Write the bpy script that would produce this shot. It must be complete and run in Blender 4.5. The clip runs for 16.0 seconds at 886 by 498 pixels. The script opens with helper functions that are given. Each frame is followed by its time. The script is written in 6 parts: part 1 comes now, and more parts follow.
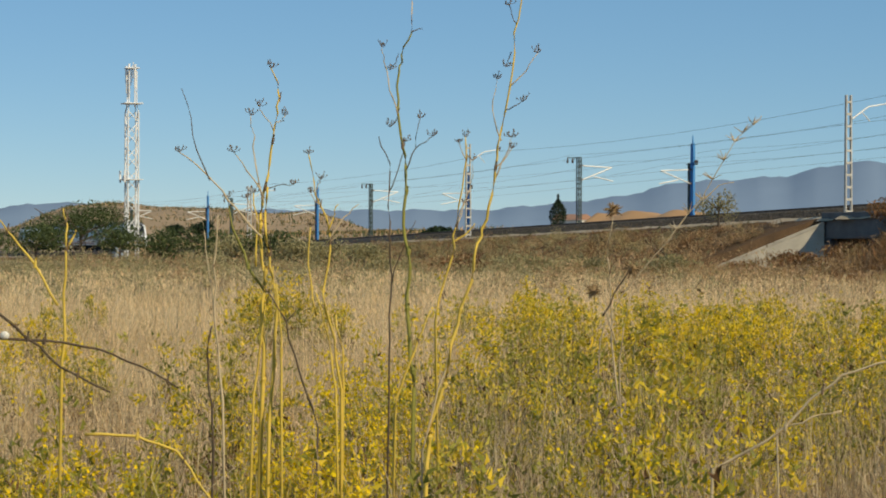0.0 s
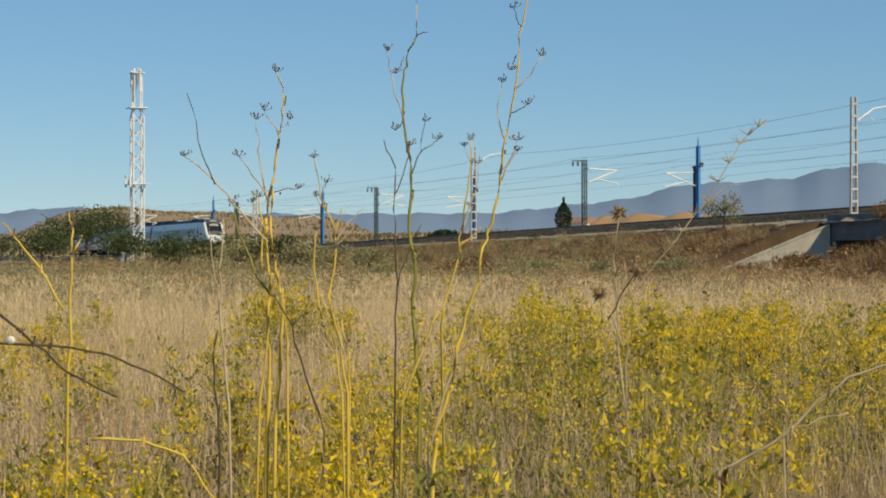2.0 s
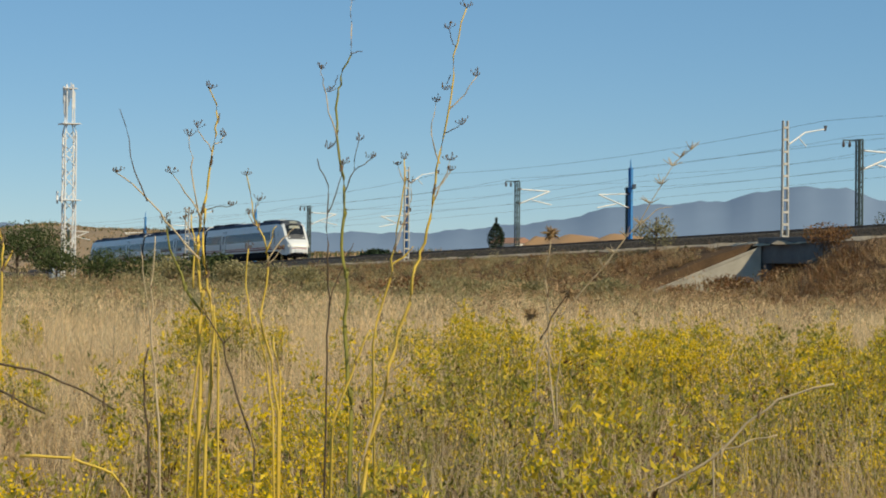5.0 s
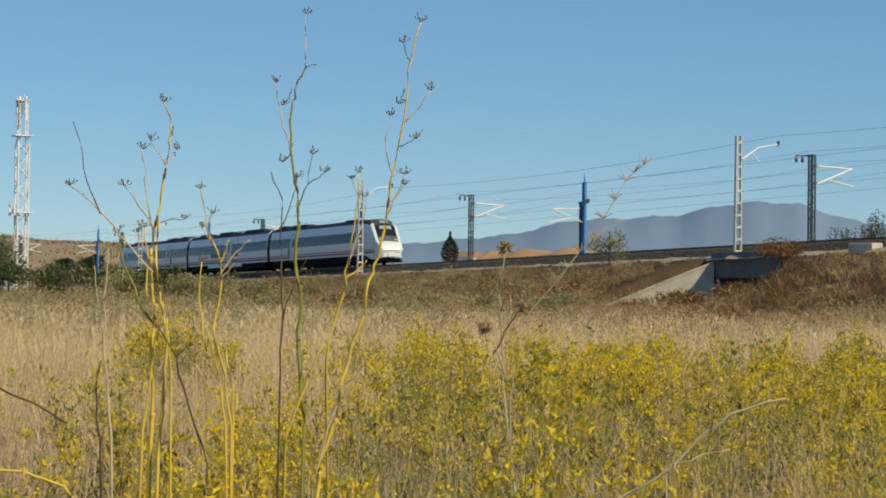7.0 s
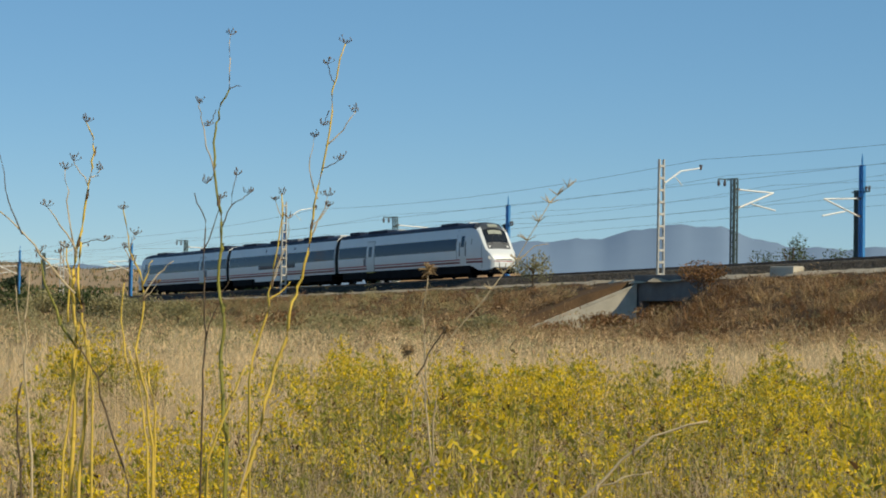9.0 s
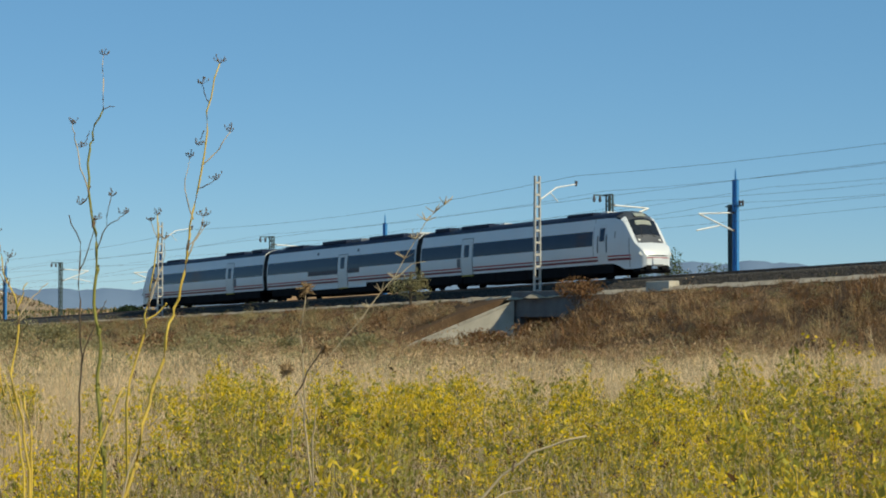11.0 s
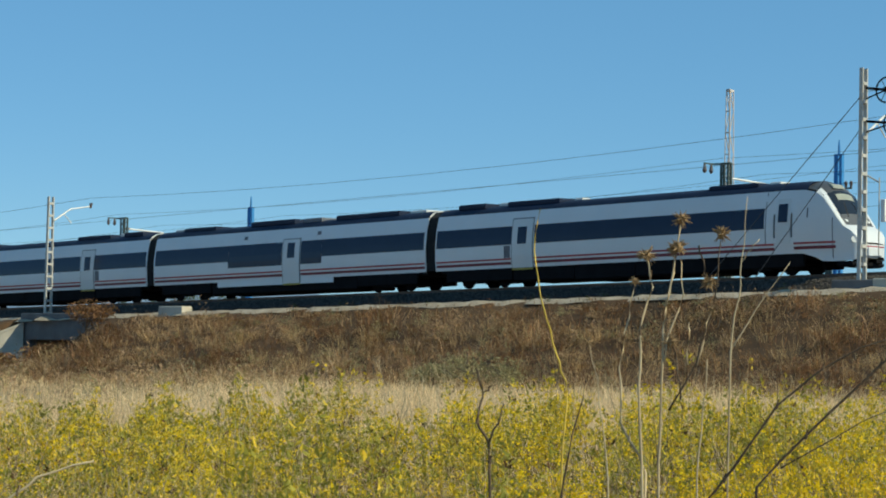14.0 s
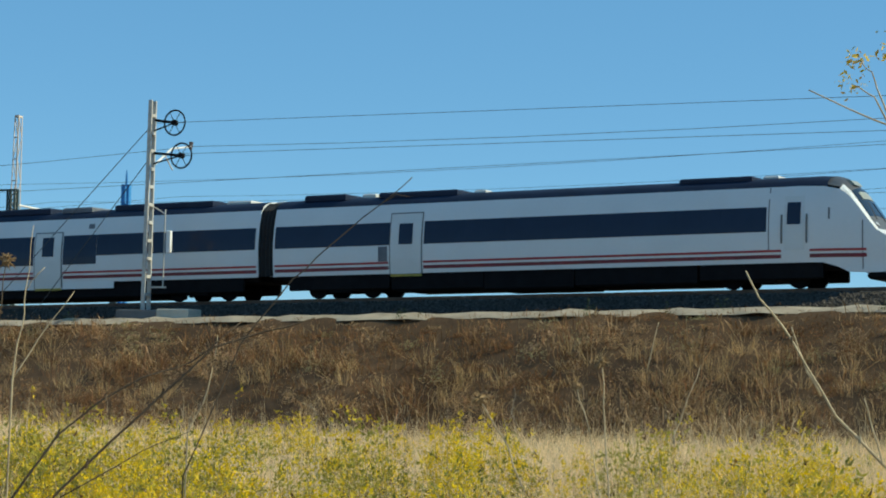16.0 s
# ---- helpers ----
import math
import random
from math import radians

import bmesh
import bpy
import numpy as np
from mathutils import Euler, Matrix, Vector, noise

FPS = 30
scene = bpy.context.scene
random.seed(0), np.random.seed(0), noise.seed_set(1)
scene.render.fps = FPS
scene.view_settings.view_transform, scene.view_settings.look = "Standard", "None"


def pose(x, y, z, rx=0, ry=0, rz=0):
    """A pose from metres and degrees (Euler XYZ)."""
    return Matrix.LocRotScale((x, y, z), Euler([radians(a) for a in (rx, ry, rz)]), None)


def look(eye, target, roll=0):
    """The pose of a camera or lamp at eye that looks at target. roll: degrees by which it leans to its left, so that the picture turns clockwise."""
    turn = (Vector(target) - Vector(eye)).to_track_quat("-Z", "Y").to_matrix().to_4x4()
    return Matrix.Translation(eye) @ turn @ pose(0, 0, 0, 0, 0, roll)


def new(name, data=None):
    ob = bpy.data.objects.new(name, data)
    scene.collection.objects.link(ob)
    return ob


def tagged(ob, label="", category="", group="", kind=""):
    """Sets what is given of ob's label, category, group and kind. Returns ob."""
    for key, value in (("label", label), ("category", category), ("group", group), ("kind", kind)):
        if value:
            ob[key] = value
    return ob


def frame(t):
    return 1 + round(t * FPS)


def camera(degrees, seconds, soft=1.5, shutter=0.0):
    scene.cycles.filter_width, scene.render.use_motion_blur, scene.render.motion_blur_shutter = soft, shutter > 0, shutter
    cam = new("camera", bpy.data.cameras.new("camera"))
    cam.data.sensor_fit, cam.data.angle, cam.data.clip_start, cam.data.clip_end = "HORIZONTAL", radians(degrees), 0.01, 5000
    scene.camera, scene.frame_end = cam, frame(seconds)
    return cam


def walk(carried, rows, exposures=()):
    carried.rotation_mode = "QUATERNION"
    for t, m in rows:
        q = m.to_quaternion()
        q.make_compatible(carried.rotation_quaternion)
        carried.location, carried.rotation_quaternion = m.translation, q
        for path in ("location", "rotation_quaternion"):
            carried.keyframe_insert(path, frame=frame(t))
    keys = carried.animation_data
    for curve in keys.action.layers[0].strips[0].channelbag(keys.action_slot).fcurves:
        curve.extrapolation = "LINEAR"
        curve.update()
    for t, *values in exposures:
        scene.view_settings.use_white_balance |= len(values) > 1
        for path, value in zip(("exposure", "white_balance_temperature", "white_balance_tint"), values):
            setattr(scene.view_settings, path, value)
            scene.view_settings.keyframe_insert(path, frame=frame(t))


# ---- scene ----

# ---------------------------------------------------------------- camera
EYE = (0.0, 0.0, 1.6)
cam = camera(22.08, 16.0, soft=1.9)
PATH = ((0.0, -68.019, 0.023, 0.145), (0.5, -68.069, 0.150, 0.084), (1.0, -68.097, 0.210, -0.012), (1.5, -68.080, 0.196, -0.184),
        (2.0, -68.161, 0.108, -0.074), (2.5, -68.108, 0.080, 0.063), (3.0, -67.888, 0.101, -0.001), (3.5, -67.605, 0.148, -0.007),
        (4.0, -67.150, 0.355, 0.172), (6.5, -65.719, 0.838, 0.627), (7.0, -65.297, 0.964, 0.625), (7.5, -64.647, 1.014, 0.560),
        (8.0, -64.267, 1.183, 0.478), (8.5, -63.845, 1.334, 0.645), (9.0, -63.378, 1.545, 0.792), (11.5, -59.022, 2.086, 0.170),
        (12.0, -57.486, 2.173, 0.663), (12.5, -55.718, 2.303, 0.931), (13.0, -54.102, 2.574, 0.846), (13.5, -51.677, 2.800, 0.993),
        (14.0, -48.066, 2.799, 1.132), (14.5, -44.175, 3.062, 1.203), (15.0, -39.739, 3.387, 1.305), (15.5, -35.099, 3.699, 1.245),
        (16.0, -30.176, 3.952, 1.558))
walk(cam, [(t, pose(*EYE, 90 + up, 0, -az) @ pose(0, 0, 0, 0, 0, lean)) for t, az, up, lean in PATH],
     exposures=((0.0, -0.42, 6800, 8), (9.0, -0.40, 6600, 6), (12.5, -0.38, 6150, 1), (14.5, -0.17, 6100, -1), (16.0, -0.09, 6120, -2)))

# ---------------------------------------------------------------- light
SUN_AZ, SUN_UP = 62.0, 38.0          # clockwise from +y, degrees
world = bpy.data.worlds.new("sky")
scene.world = world
world.use_nodes = True
wn = world.node_tree.nodes
sky = wn.new("ShaderNodeTexSky")
sky.sky_type, sky.sun_disc = "NISHITA", False
sky.sun_elevation, sky.sun_rotation = radians(SUN_UP), radians(SUN_AZ)
sky.altitude, sky.air_density, sky.dust_density, sky.ozone_density = 2500, 1.0, 0.0, 4.5
wn["Background"].inputs["Strength"].default_value = 0.118
clear = wn.new("ShaderNodeHueSaturation")
clear.inputs["Saturation"].default_value = 1.08
world.node_tree.links.new(sky.outputs[0], clear.inputs["Color"])
haze = wn.new("ShaderNodeMix")       # thin even haze over the whole sky
haze.data_type = "RGBA"
haze.inputs["Factor"].default_value = 0.36
haze.inputs["B"].default_value = (2.0, 4.7, 7.3, 1)
world.node_tree.links.new(clear.outputs[0], haze.inputs["A"])
world.node_tree.links.new(haze.outputs["Result"], wn["Background"].inputs["Color"])
lamp = bpy.data.lights.new("sun", "SUN")
lamp.energy, lamp.angle, lamp.color = 5.6, radians(0.5), (1.0, 0.87, 0.62)
sun = new("sun", lamp)
sun_dir = Vector((math.sin(radians(SUN_AZ)) * math.cos(radians(SUN_UP)), math.cos(radians(SUN_AZ)) * math.cos(radians(SUN_UP)), math.sin(radians(SUN_UP))))
sun.matrix_world = look(sun_dir * 50, (0, 0, 0))


# ---------------------------------------------------------------- materials
def material(name, color, rough=0.7, metal=0.0, dark=None, scale=4.0, fine=60.0, bump=0.0, island=0.0, per_object=0.0, spec=0.5, through_light=0.0, mix=0.5):
    """Principled surface with two scales of noise; island / per_object: value change per piece."""
    m = bpy.data.materials.new(name)
    m.use_nodes = True
    nt = m.node_tree
    b = nt.nodes["Principled BSDF"]
    b.inputs["Roughness"].default_value, b.inputs["Metallic"].default_value = rough, metal
    b.inputs["Specular IOR Level"].default_value = spec
    co = nt.nodes.new("ShaderNodeTexCoord")
    n1, n2 = nt.nodes.new("ShaderNodeTexNoise"), nt.nodes.new("ShaderNodeTexNoise")
    for n, s in ((n1, scale), (n2, fine)):
        n.inputs["Scale"].default_value, n.inputs["Detail"].default_value = s, 5
        nt.links.new(co.outputs["Object"], n.inputs["Vector"])
    add = nt.nodes.new("ShaderNodeMath")
    add.operation = "MULTIPLY_ADD"
    add.inputs[1].default_value = 0.4
    nt.links.new(n2.outputs["Fac"], add.inputs[0])
    nt.links.new(n1.outputs["Fac"], add.inputs[2])
    ramp = nt.nodes.new("ShaderNodeValToRGB")
    ramp.color_ramp.elements[0].position, ramp.color_ramp.elements[1].position = 0.7 - mix * 0.6, 0.7 + mix * 0.4
    dark = dark or tuple(c * 0.8 for c in color)
    ramp.color_ramp.elements[0].color, ramp.color_ramp.elements[1].color = (*dark, 1), (*color, 1)
    nt.links.new(add.outputs[0], ramp.inputs["Fac"])
    out = ramp.outputs["Color"]
    if island or per_object:
        if island:
            src = nt.nodes.new("ShaderNodeNewGeometry").outputs["Random Per Island"]
        else:
            src = nt.nodes.new("ShaderNodeObjectInfo").outputs["Random"]
        hsv = nt.nodes.new("ShaderNodeHueSaturation")
        rng = nt.nodes.new("ShaderNodeMapRange")
        amount = island or per_object
        rng.inputs["To Min"].default_value, rng.inputs["To Max"].default_value = 1 - amount, 1 + amount
        nt.links.new(src, rng.inputs["Value"])
        nt.links.new(rng.outputs[0], hsv.inputs["Value"])
        hue = nt.nodes.new("ShaderNodeMapRange")
        hue.inputs["To Min"].default_value, hue.inputs["To Max"].default_value = 0.5 + amount * 0.03, 0.5 - amount * 0.03
        nt.links.new(src, hue.inputs["Value"])
        nt.links.new(hue.outputs[0], hsv.inputs["Hue"])
        nt.links.new(out, hsv.inputs["Color"])
        out = hsv.outputs["Color"]
    nt.links.new(out, b.inputs["Base Color"])
    if bump:
        bp = nt.nodes.new("ShaderNodeBump")
        bp.inputs["Strength"].default_value, bp.inputs["Distance"].default_value = bump, 0.05
        nt.links.new(n2.outputs["Fac"], bp.inputs["Height"])
        nt.links.new(bp.outputs[0], b.inputs["Normal"])
    if through_light:
        tr = nt.nodes.new("ShaderNodeBsdfTranslucent")
        nt.links.new(out, tr.inputs["Color"])
        mx = nt.nodes.new("ShaderNodeMixShader")
        mx.inputs[0].default_value = through_light
        nt.links.new(b.outputs[0], mx.inputs[1])
        nt.links.new(tr.outputs[0], mx.inputs[2])
        nt.links.new(mx.outputs[0], nt.nodes["Material Output"].inputs["Surface"])
    return m


M = dict(
    soil=material("dry soil", (0.13, 0.08, 0.045), 0.95, dark=(0.055, 0.034, 0.02), scale=0.3, fine=6, bump=0.6, spec=0.1),
    litter=material("dry grass litter", (0.32, 0.23, 0.125), 0.95, dark=(0.14, 0.095, 0.052), scale=0.6, fine=9, bump=0.6, spec=0.05),
    far_soil=material("tan far land", (0.36, 0.25, 0.15), 0.95, dark=(0.22, 0.16, 0.095), scale=0.03, fine=0.4),
    ballast=material("ballast stone", (0.105, 0.093, 0.082), 0.9, dark=(0.020, 0.018, 0.016), scale=9, fine=14, bump=1.0, island=0.4, spec=0.1),
    path=material("pale gravel path", (0.46, 0.38, 0.28), 0.95, dark=(0.27, 0.215, 0.15), scale=1.2, fine=20, bump=0.5),
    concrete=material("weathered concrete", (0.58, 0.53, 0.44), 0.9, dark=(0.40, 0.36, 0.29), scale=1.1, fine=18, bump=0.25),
    # grey concrete, darkened so that the head wall's shade lies in the colour
    grey_shaded_concrete=material("grey concrete", (0.17, 0.165, 0.165), 0.9, dark=(0.10, 0.098, 0.098), scale=1.1, fine=18, bump=0.25),
    rail=material("rusty rail steel", (0.16, 0.10, 0.07), 0.6, 0.5, dark=(0.08, 0.05, 0.035), scale=3),
    white=material("white train paint", (0.70, 0.72, 0.74), 0.35, dark=(0.62, 0.64, 0.66), scale=0.6, fine=9, mix=0.8),
    door=material("pale door paint", (0.65, 0.67, 0.68), 0.4, dark=(0.58, 0.60, 0.61), scale=0.8, fine=9, mix=0.8),
    roof=material("dark blue-grey roof paint", (0.020, 0.030, 0.062), 0.6, dark=(0.013, 0.019, 0.040), scale=0.8, fine=8, spec=0.15),
    equipment=material("roof equipment grey", (0.16, 0.17, 0.20), 0.6, dark=(0.09, 0.10, 0.12), scale=2),
    dark_grey=material("dark grey cab paint", (0.075, 0.08, 0.09), 0.45, dark=(0.055, 0.058, 0.066), scale=1),
    light_grey=material("light grey roof cover", (0.62, 0.62, 0.60), 0.5, dark=(0.48, 0.48, 0.46), scale=2),
    tinted=material("tinted window band", (0.024, 0.036, 0.070), 0.15, dark=(0.018, 0.027, 0.052), scale=0.5, fine=2, mix=0.9, spec=0.18),
    screen=material("windscreen glass", (0.02, 0.022, 0.026), 0.08, dark=(0.012, 0.014, 0.016), scale=1, fine=4),
    red=material("dark red stripe", (0.38, 0.035, 0.05), 0.4, dark=(0.25, 0.03, 0.045), scale=1),
    maroon=material("maroon stripe", (0.20, 0.022, 0.045), 0.4, dark=(0.08, 0.018, 0.035), scale=1),
    under=material("dirty underframe", (0.011, 0.011, 0.013), 0.9, dark=(0.006, 0.006, 0.007), scale=2, fine=20, spec=0.1),
    rubber=material("black bellows", (0.016, 0.016, 0.018), 0.85, dark=(0.010, 0.010, 0.011), scale=3),
    seam=material("panel seam", (0.16, 0.17, 0.18), 0.7),
    yellow_sill=material("yellow step edge", (0.42, 0.34, 0.06), 0.6),
    lens=material("lamp glass", (0.75, 0.75, 0.72), 0.1),
    display=material("display board", (0.35, 0.36, 0.30), 0.3),
    galvanised=material("galvanised steel", (0.56, 0.54, 0.50), 0.6, 0.0, dark=(0.38, 0.36, 0.33), scale=5, fine=30),
    green_steel=material("dark green mast paint", (0.045, 0.075, 0.070), 0.6, dark=(0.028, 0.05, 0.048), scale=3, fine=20),
    blue_steel=material("blue mast paint", (0.04, 0.25, 0.60), 0.5, dark=(0.035, 0.19, 0.48), scale=3, fine=20),
    tower_white=material("white tower paint", (0.80, 0.80, 0.80), 0.5, dark=(0.66, 0.66, 0.66), scale=2, fine=20),
    tower_pale=material("faded red and white tower paint", (0.66, 0.60, 0.55), 0.6, dark=(0.55, 0.45, 0.38), scale=0.8, fine=20),
    cabinet=material("equipment cabinet paint", (0.30, 0.36, 0.42), 0.6),
    wire=material("copper wire", (0.075, 0.075, 0.08), 0.6, 0.3),
    insulator=material("insulator", (0.10, 0.075, 0.07), 0.4),
    arm=material("pale cantilever tube", (0.80, 0.80, 0.78), 0.5),
    leaf=material("yellowing weed leaves", (0.80, 0.58, 0.055), 0.7, dark=(0.56, 0.42, 0.05), scale=1.0, fine=5, island=0.2, spec=0.1, through_light=0.35, mix=0.4),
    green_leaf=material("olive green weed leaves", (0.44, 0.39, 0.065), 0.7, dark=(0.18, 0.19, 0.04), scale=0.9, fine=5, island=0.3, spec=0.12, through_light=0.33, mix=0.3),
    panicle=material("pale grass panicles", (0.90, 0.71, 0.47), 0.9, dark=(0.70, 0.52, 0.33), scale=0.35, fine=2.0, island=0.2, spec=0.05, through_light=0.45, mix=0.35),
    edge_bush=material("olive scrub leaves", (0.46, 0.40, 0.21), 0.8, dark=(0.22, 0.205, 0.10), scale=0.12, fine=1, island=0.35, spec=0.1, through_light=0.4),
    foot_grass=material("golden grass tufts", (0.66, 0.47, 0.24), 0.9, dark=(0.44, 0.30, 0.15), scale=0.3, fine=2, island=0.25, spec=0.05, through_light=0.4),
    brown_bush=material("dry brown shrub leaves", (0.56, 0.39, 0.22), 0.9, dark=(0.30, 0.20, 0.11), scale=0.15, fine=1, island=0.4, spec=0.08, through_light=0.35),
    # withered leaves, darkened further to put the bushes' inner shade into the colour
    dead_shade_leaf=material("withered and shade-dark leaves", (0.17, 0.095, 0.042), 0.9, dark=(0.07, 0.04, 0.02), scale=1.0, fine=5, island=0.35, spec=0.05, through_light=0.15),
    flower=material("yellow flower heads", (0.90, 0.66, 0.02), 0.8, dark=(0.78, 0.54, 0.02), scale=0.8, fine=5, island=0.15, spec=0.05, through_light=0.4),
    weed_stem=material("weed stems", (0.40, 0.31, 0.10), 0.8, dark=(0.24, 0.18, 0.07), scale=0.8, fine=5, island=0.3, spec=0.15, through_light=0.2),
    straw=material("pale dry grass", (0.95, 0.74, 0.44), 0.85, dark=(0.72, 0.53, 0.29), scale=0.35, fine=2.0, island=0.22, spec=0.1, through_light=0.45, mix=0.35),
    straw_dark=material("brown dry weeds", (0.52, 0.36, 0.19), 0.9, dark=(0.30, 0.20, 0.11), scale=0.2, fine=1.5, island=0.35, spec=0.1, through_light=0.3),
    scrub=material("brown slope scrub", (0.34, 0.19, 0.09), 0.9, dark=(0.10, 0.055, 0.028), scale=0.25, fine=0.9, island=0.4, spec=0.05, through_light=0.3),
    bush=material("bush leaves", (0.10, 0.13, 0.048), 0.7, dark=(0.045, 0.063, 0.026), scale=0.15, fine=1, island=0.45, spec=0.15, through_light=0.3),
    cypress=material("cypress leaves", (0.030, 0.050, 0.028), 0.8, dark=(0.018, 0.030, 0.018), scale=0.3, fine=2, island=0.3, spec=0.1),
    bark=material("bark", (0.16, 0.12, 0.085), 0.9, dark=(0.09, 0.065, 0.045), scale=3, fine=20, bump=0.5),
    fennel=material("yellow fennel stem", (0.74, 0.52, 0.085), 0.6, dark=(0.52, 0.37, 0.075), scale=5, fine=40, spec=0.3),
    fennel_green=material("olive fennel stem", (0.30, 0.28, 0.055), 0.6, dark=(0.17, 0.17, 0.045), scale=5, fine=40, spec=0.3),
    stalk=material("grey dry stalk", (0.60, 0.48, 0.31), 0.8, dark=(0.40, 0.31, 0.195), scale=5, fine=40, spec=0.2),
    stalk_dark=material("dark dry stalk", (0.13, 0.095, 0.065), 0.85, dark=(0.08, 0.058, 0.04), scale=5, fine=40, spec=0.2),
    seed=material("dry seed heads", (0.26, 0.185, 0.115), 0.9, dark=(0.10, 0.065, 0.042), scale=8, fine=60, spec=0.1),
    thistle=material("dry thistle heads", (0.34, 0.235, 0.125), 0.9, dark=(0.20, 0.13, 0.07), scale=12, fine=60, spec=0.1),
    orange_soil=material("orange bare earth", (0.46, 0.27, 0.13), 0.95, dark=(0.34, 0.20, 0.10), scale=0.05, fine=0.6),
    # distance haze is put into this flat blue surface colour
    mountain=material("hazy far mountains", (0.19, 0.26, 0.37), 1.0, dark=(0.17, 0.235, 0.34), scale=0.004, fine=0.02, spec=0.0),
    house=material("pale house wall", (0.72, 0.70, 0.66), 0.8),
    tile_roof=material("roof tiles", (0.36, 0.20, 0.13), 0.8),
    snail=material("white snail shell", (0.80, 0.77, 0.70), 0.5),
)


# ---------------------------------------------------------------- mesh tools
class Build:
    """Collects faces and turns them into one mesh."""

    def __init__(self):
        self.v, self.f = [], []

    def quad_box(self, corners):
        n = len(self.v)
        self.v += [tuple(c) for c in corners]
        self.f += [tuple(n + i for i in q) for q in ((0, 3, 2, 1), (4, 5, 6, 7), (0, 1, 5, 4), (1, 2, 6, 5), (2, 3, 7, 6), (3, 0, 4, 7))]
        return self

    def box(self, x0, x1, y0, y1, z0, z1, chamfer=0.0):
        if chamfer <= 0:
            return self.quad_box([(x0, y0, z0), (x1, y0, z0), (x1, y1, z0), (x0, y1, z0), (x0, y0, z1), (x1, y0, z1), (x1, y1, z1), (x0, y1, z1)])
        c, n = chamfer, len(self.v)
        ring = lambda k, z: [(x0 + k, y0 + k, z), (x1 - k, y0 + k, z), (x1 - k, y1 - k, z), (x0 + k, y1 - k, z)]
        for k, z in ((c, z0), (0, z0 + c), (0, z1 - c), (c, z1)):
            self.v += ring(k, z)
        for a in range(3):
            for i in range(4):
                j = (i + 1) % 4
                self.f.append((n + a * 4 + i, n + a * 4 + j, n + a * 4 + 4 + j, n + a * 4 + 4 + i))
        self.f += [(n + 3, n + 2, n + 1, n), (n + 12, n + 13, n + 14, n + 15)]
        return self

    def beam(self, p, q, w, h=None):
        """A square bar from p to q."""
        p, q = Vector(p), Vector(q)
        d = (q - p).normalized()
        side = d.cross(Vector((0, 0, 1)))
        if side.length < 0.05:
            side = Vector((1, 0, 0))
        side.normalize()
        up = side.cross(d)
        a, b = side * w / 2, up * (h or w) / 2
        return self.quad_box([p - a - b, p + a - b, p + a + b, p - a + b, q - a - b, q + a - b, q + a + b, q - a + b])

    def tube(self, points, radii, sides=6):
        pts = [Vector(p) for p in points]
        if not isinstance(radii, (list, tuple)):
            radii = [radii] * len(pts)
        n = len(self.v)
        for i, p in enumerate(pts):
            d = (pts[min(i + 1, len(pts) - 1)] - pts[max(i - 1, 0)]).normalized()
            side = d.cross(Vector((0.13, 0.21, 1))).normalized() if abs(d.z) < 0.98 else Vector((1, 0, 0))
            up = side.cross(d)
            for k in range(sides):
                a = 2 * math.pi * k / sides
                self.v.append(tuple(p + (side * math.cos(a) + up * math.sin(a)) * radii[i]))
        for i in range(len(pts) - 1):
            for k in range(sides):
                j = (k + 1) % sides
                self.f.append((n + i * sides + k, n + i * sides + j, n + (i + 1) * sides + j, n + (i + 1) * sides + k))
        self.f.append(tuple(n + k for k in reversed(range(sides))))
        self.f.append(tuple(n + (len(pts) - 1) * sides + k for k in range(sides)))
        return self

    def disc(self, centre, axis, r, depth, sides=20):
        c, a = Vector(centre), Vector(axis).normalized()
        return self.tube([c - a * depth / 2, c + a * depth / 2], [r, r], sides)

    def ring(self, centre, axis, r, thick, sides=28):
        c, a = Vector(centre), Vector(axis).normalized()
        u = a.cross(Vector((0.1, 0.2, 1))).normalized()
        w = a.cross(u)
        pts = [c + (u * math.cos(k * 2 * math.pi / sides) + w * math.sin(k * 2 * math.pi / sides)) * r for k in range(sides + 1)]
        return self.tube(pts, thick, 6)

    def sheet(self, rows):
        """A skin over rows of points of equal length."""
        n, k = len(self.v), len(rows[0])
        for r in rows:
            self.v += [tuple(p) for p in r]
        for i in range(len(rows) - 1):
            for j in range(k - 1):
                a = n + i * k + j
                self.f.append((a, a + 1, a + k + 1, a + k))
        return self

    def mesh(self, name, mat, smooth=False):
        me = bpy.data.meshes.new(name)
        me.from_pydata(self.v, [], self.f)
        me.materials.append(mat)
        if smooth:
            me.polygons.foreach_set("use_smooth", [True] * len(me.polygons))
        me.update()
        return me


def part(name, b, mat, parent=None, label="", smooth=False):
    ob = new(name, b if isinstance(b, bpy.types.Mesh) else b.mesh(name, mat, smooth))
    if parent:
        ob.parent = parent
    return tagged(ob, label)


def thing(name, place, label, category, group="", kind=""):
    ob = new(name)
    ob.empty_display_size = 0.3
    ob.matrix_basis = place if isinstance(place, Matrix) else pose(*place)
    return tagged(ob, label, category, group, kind)


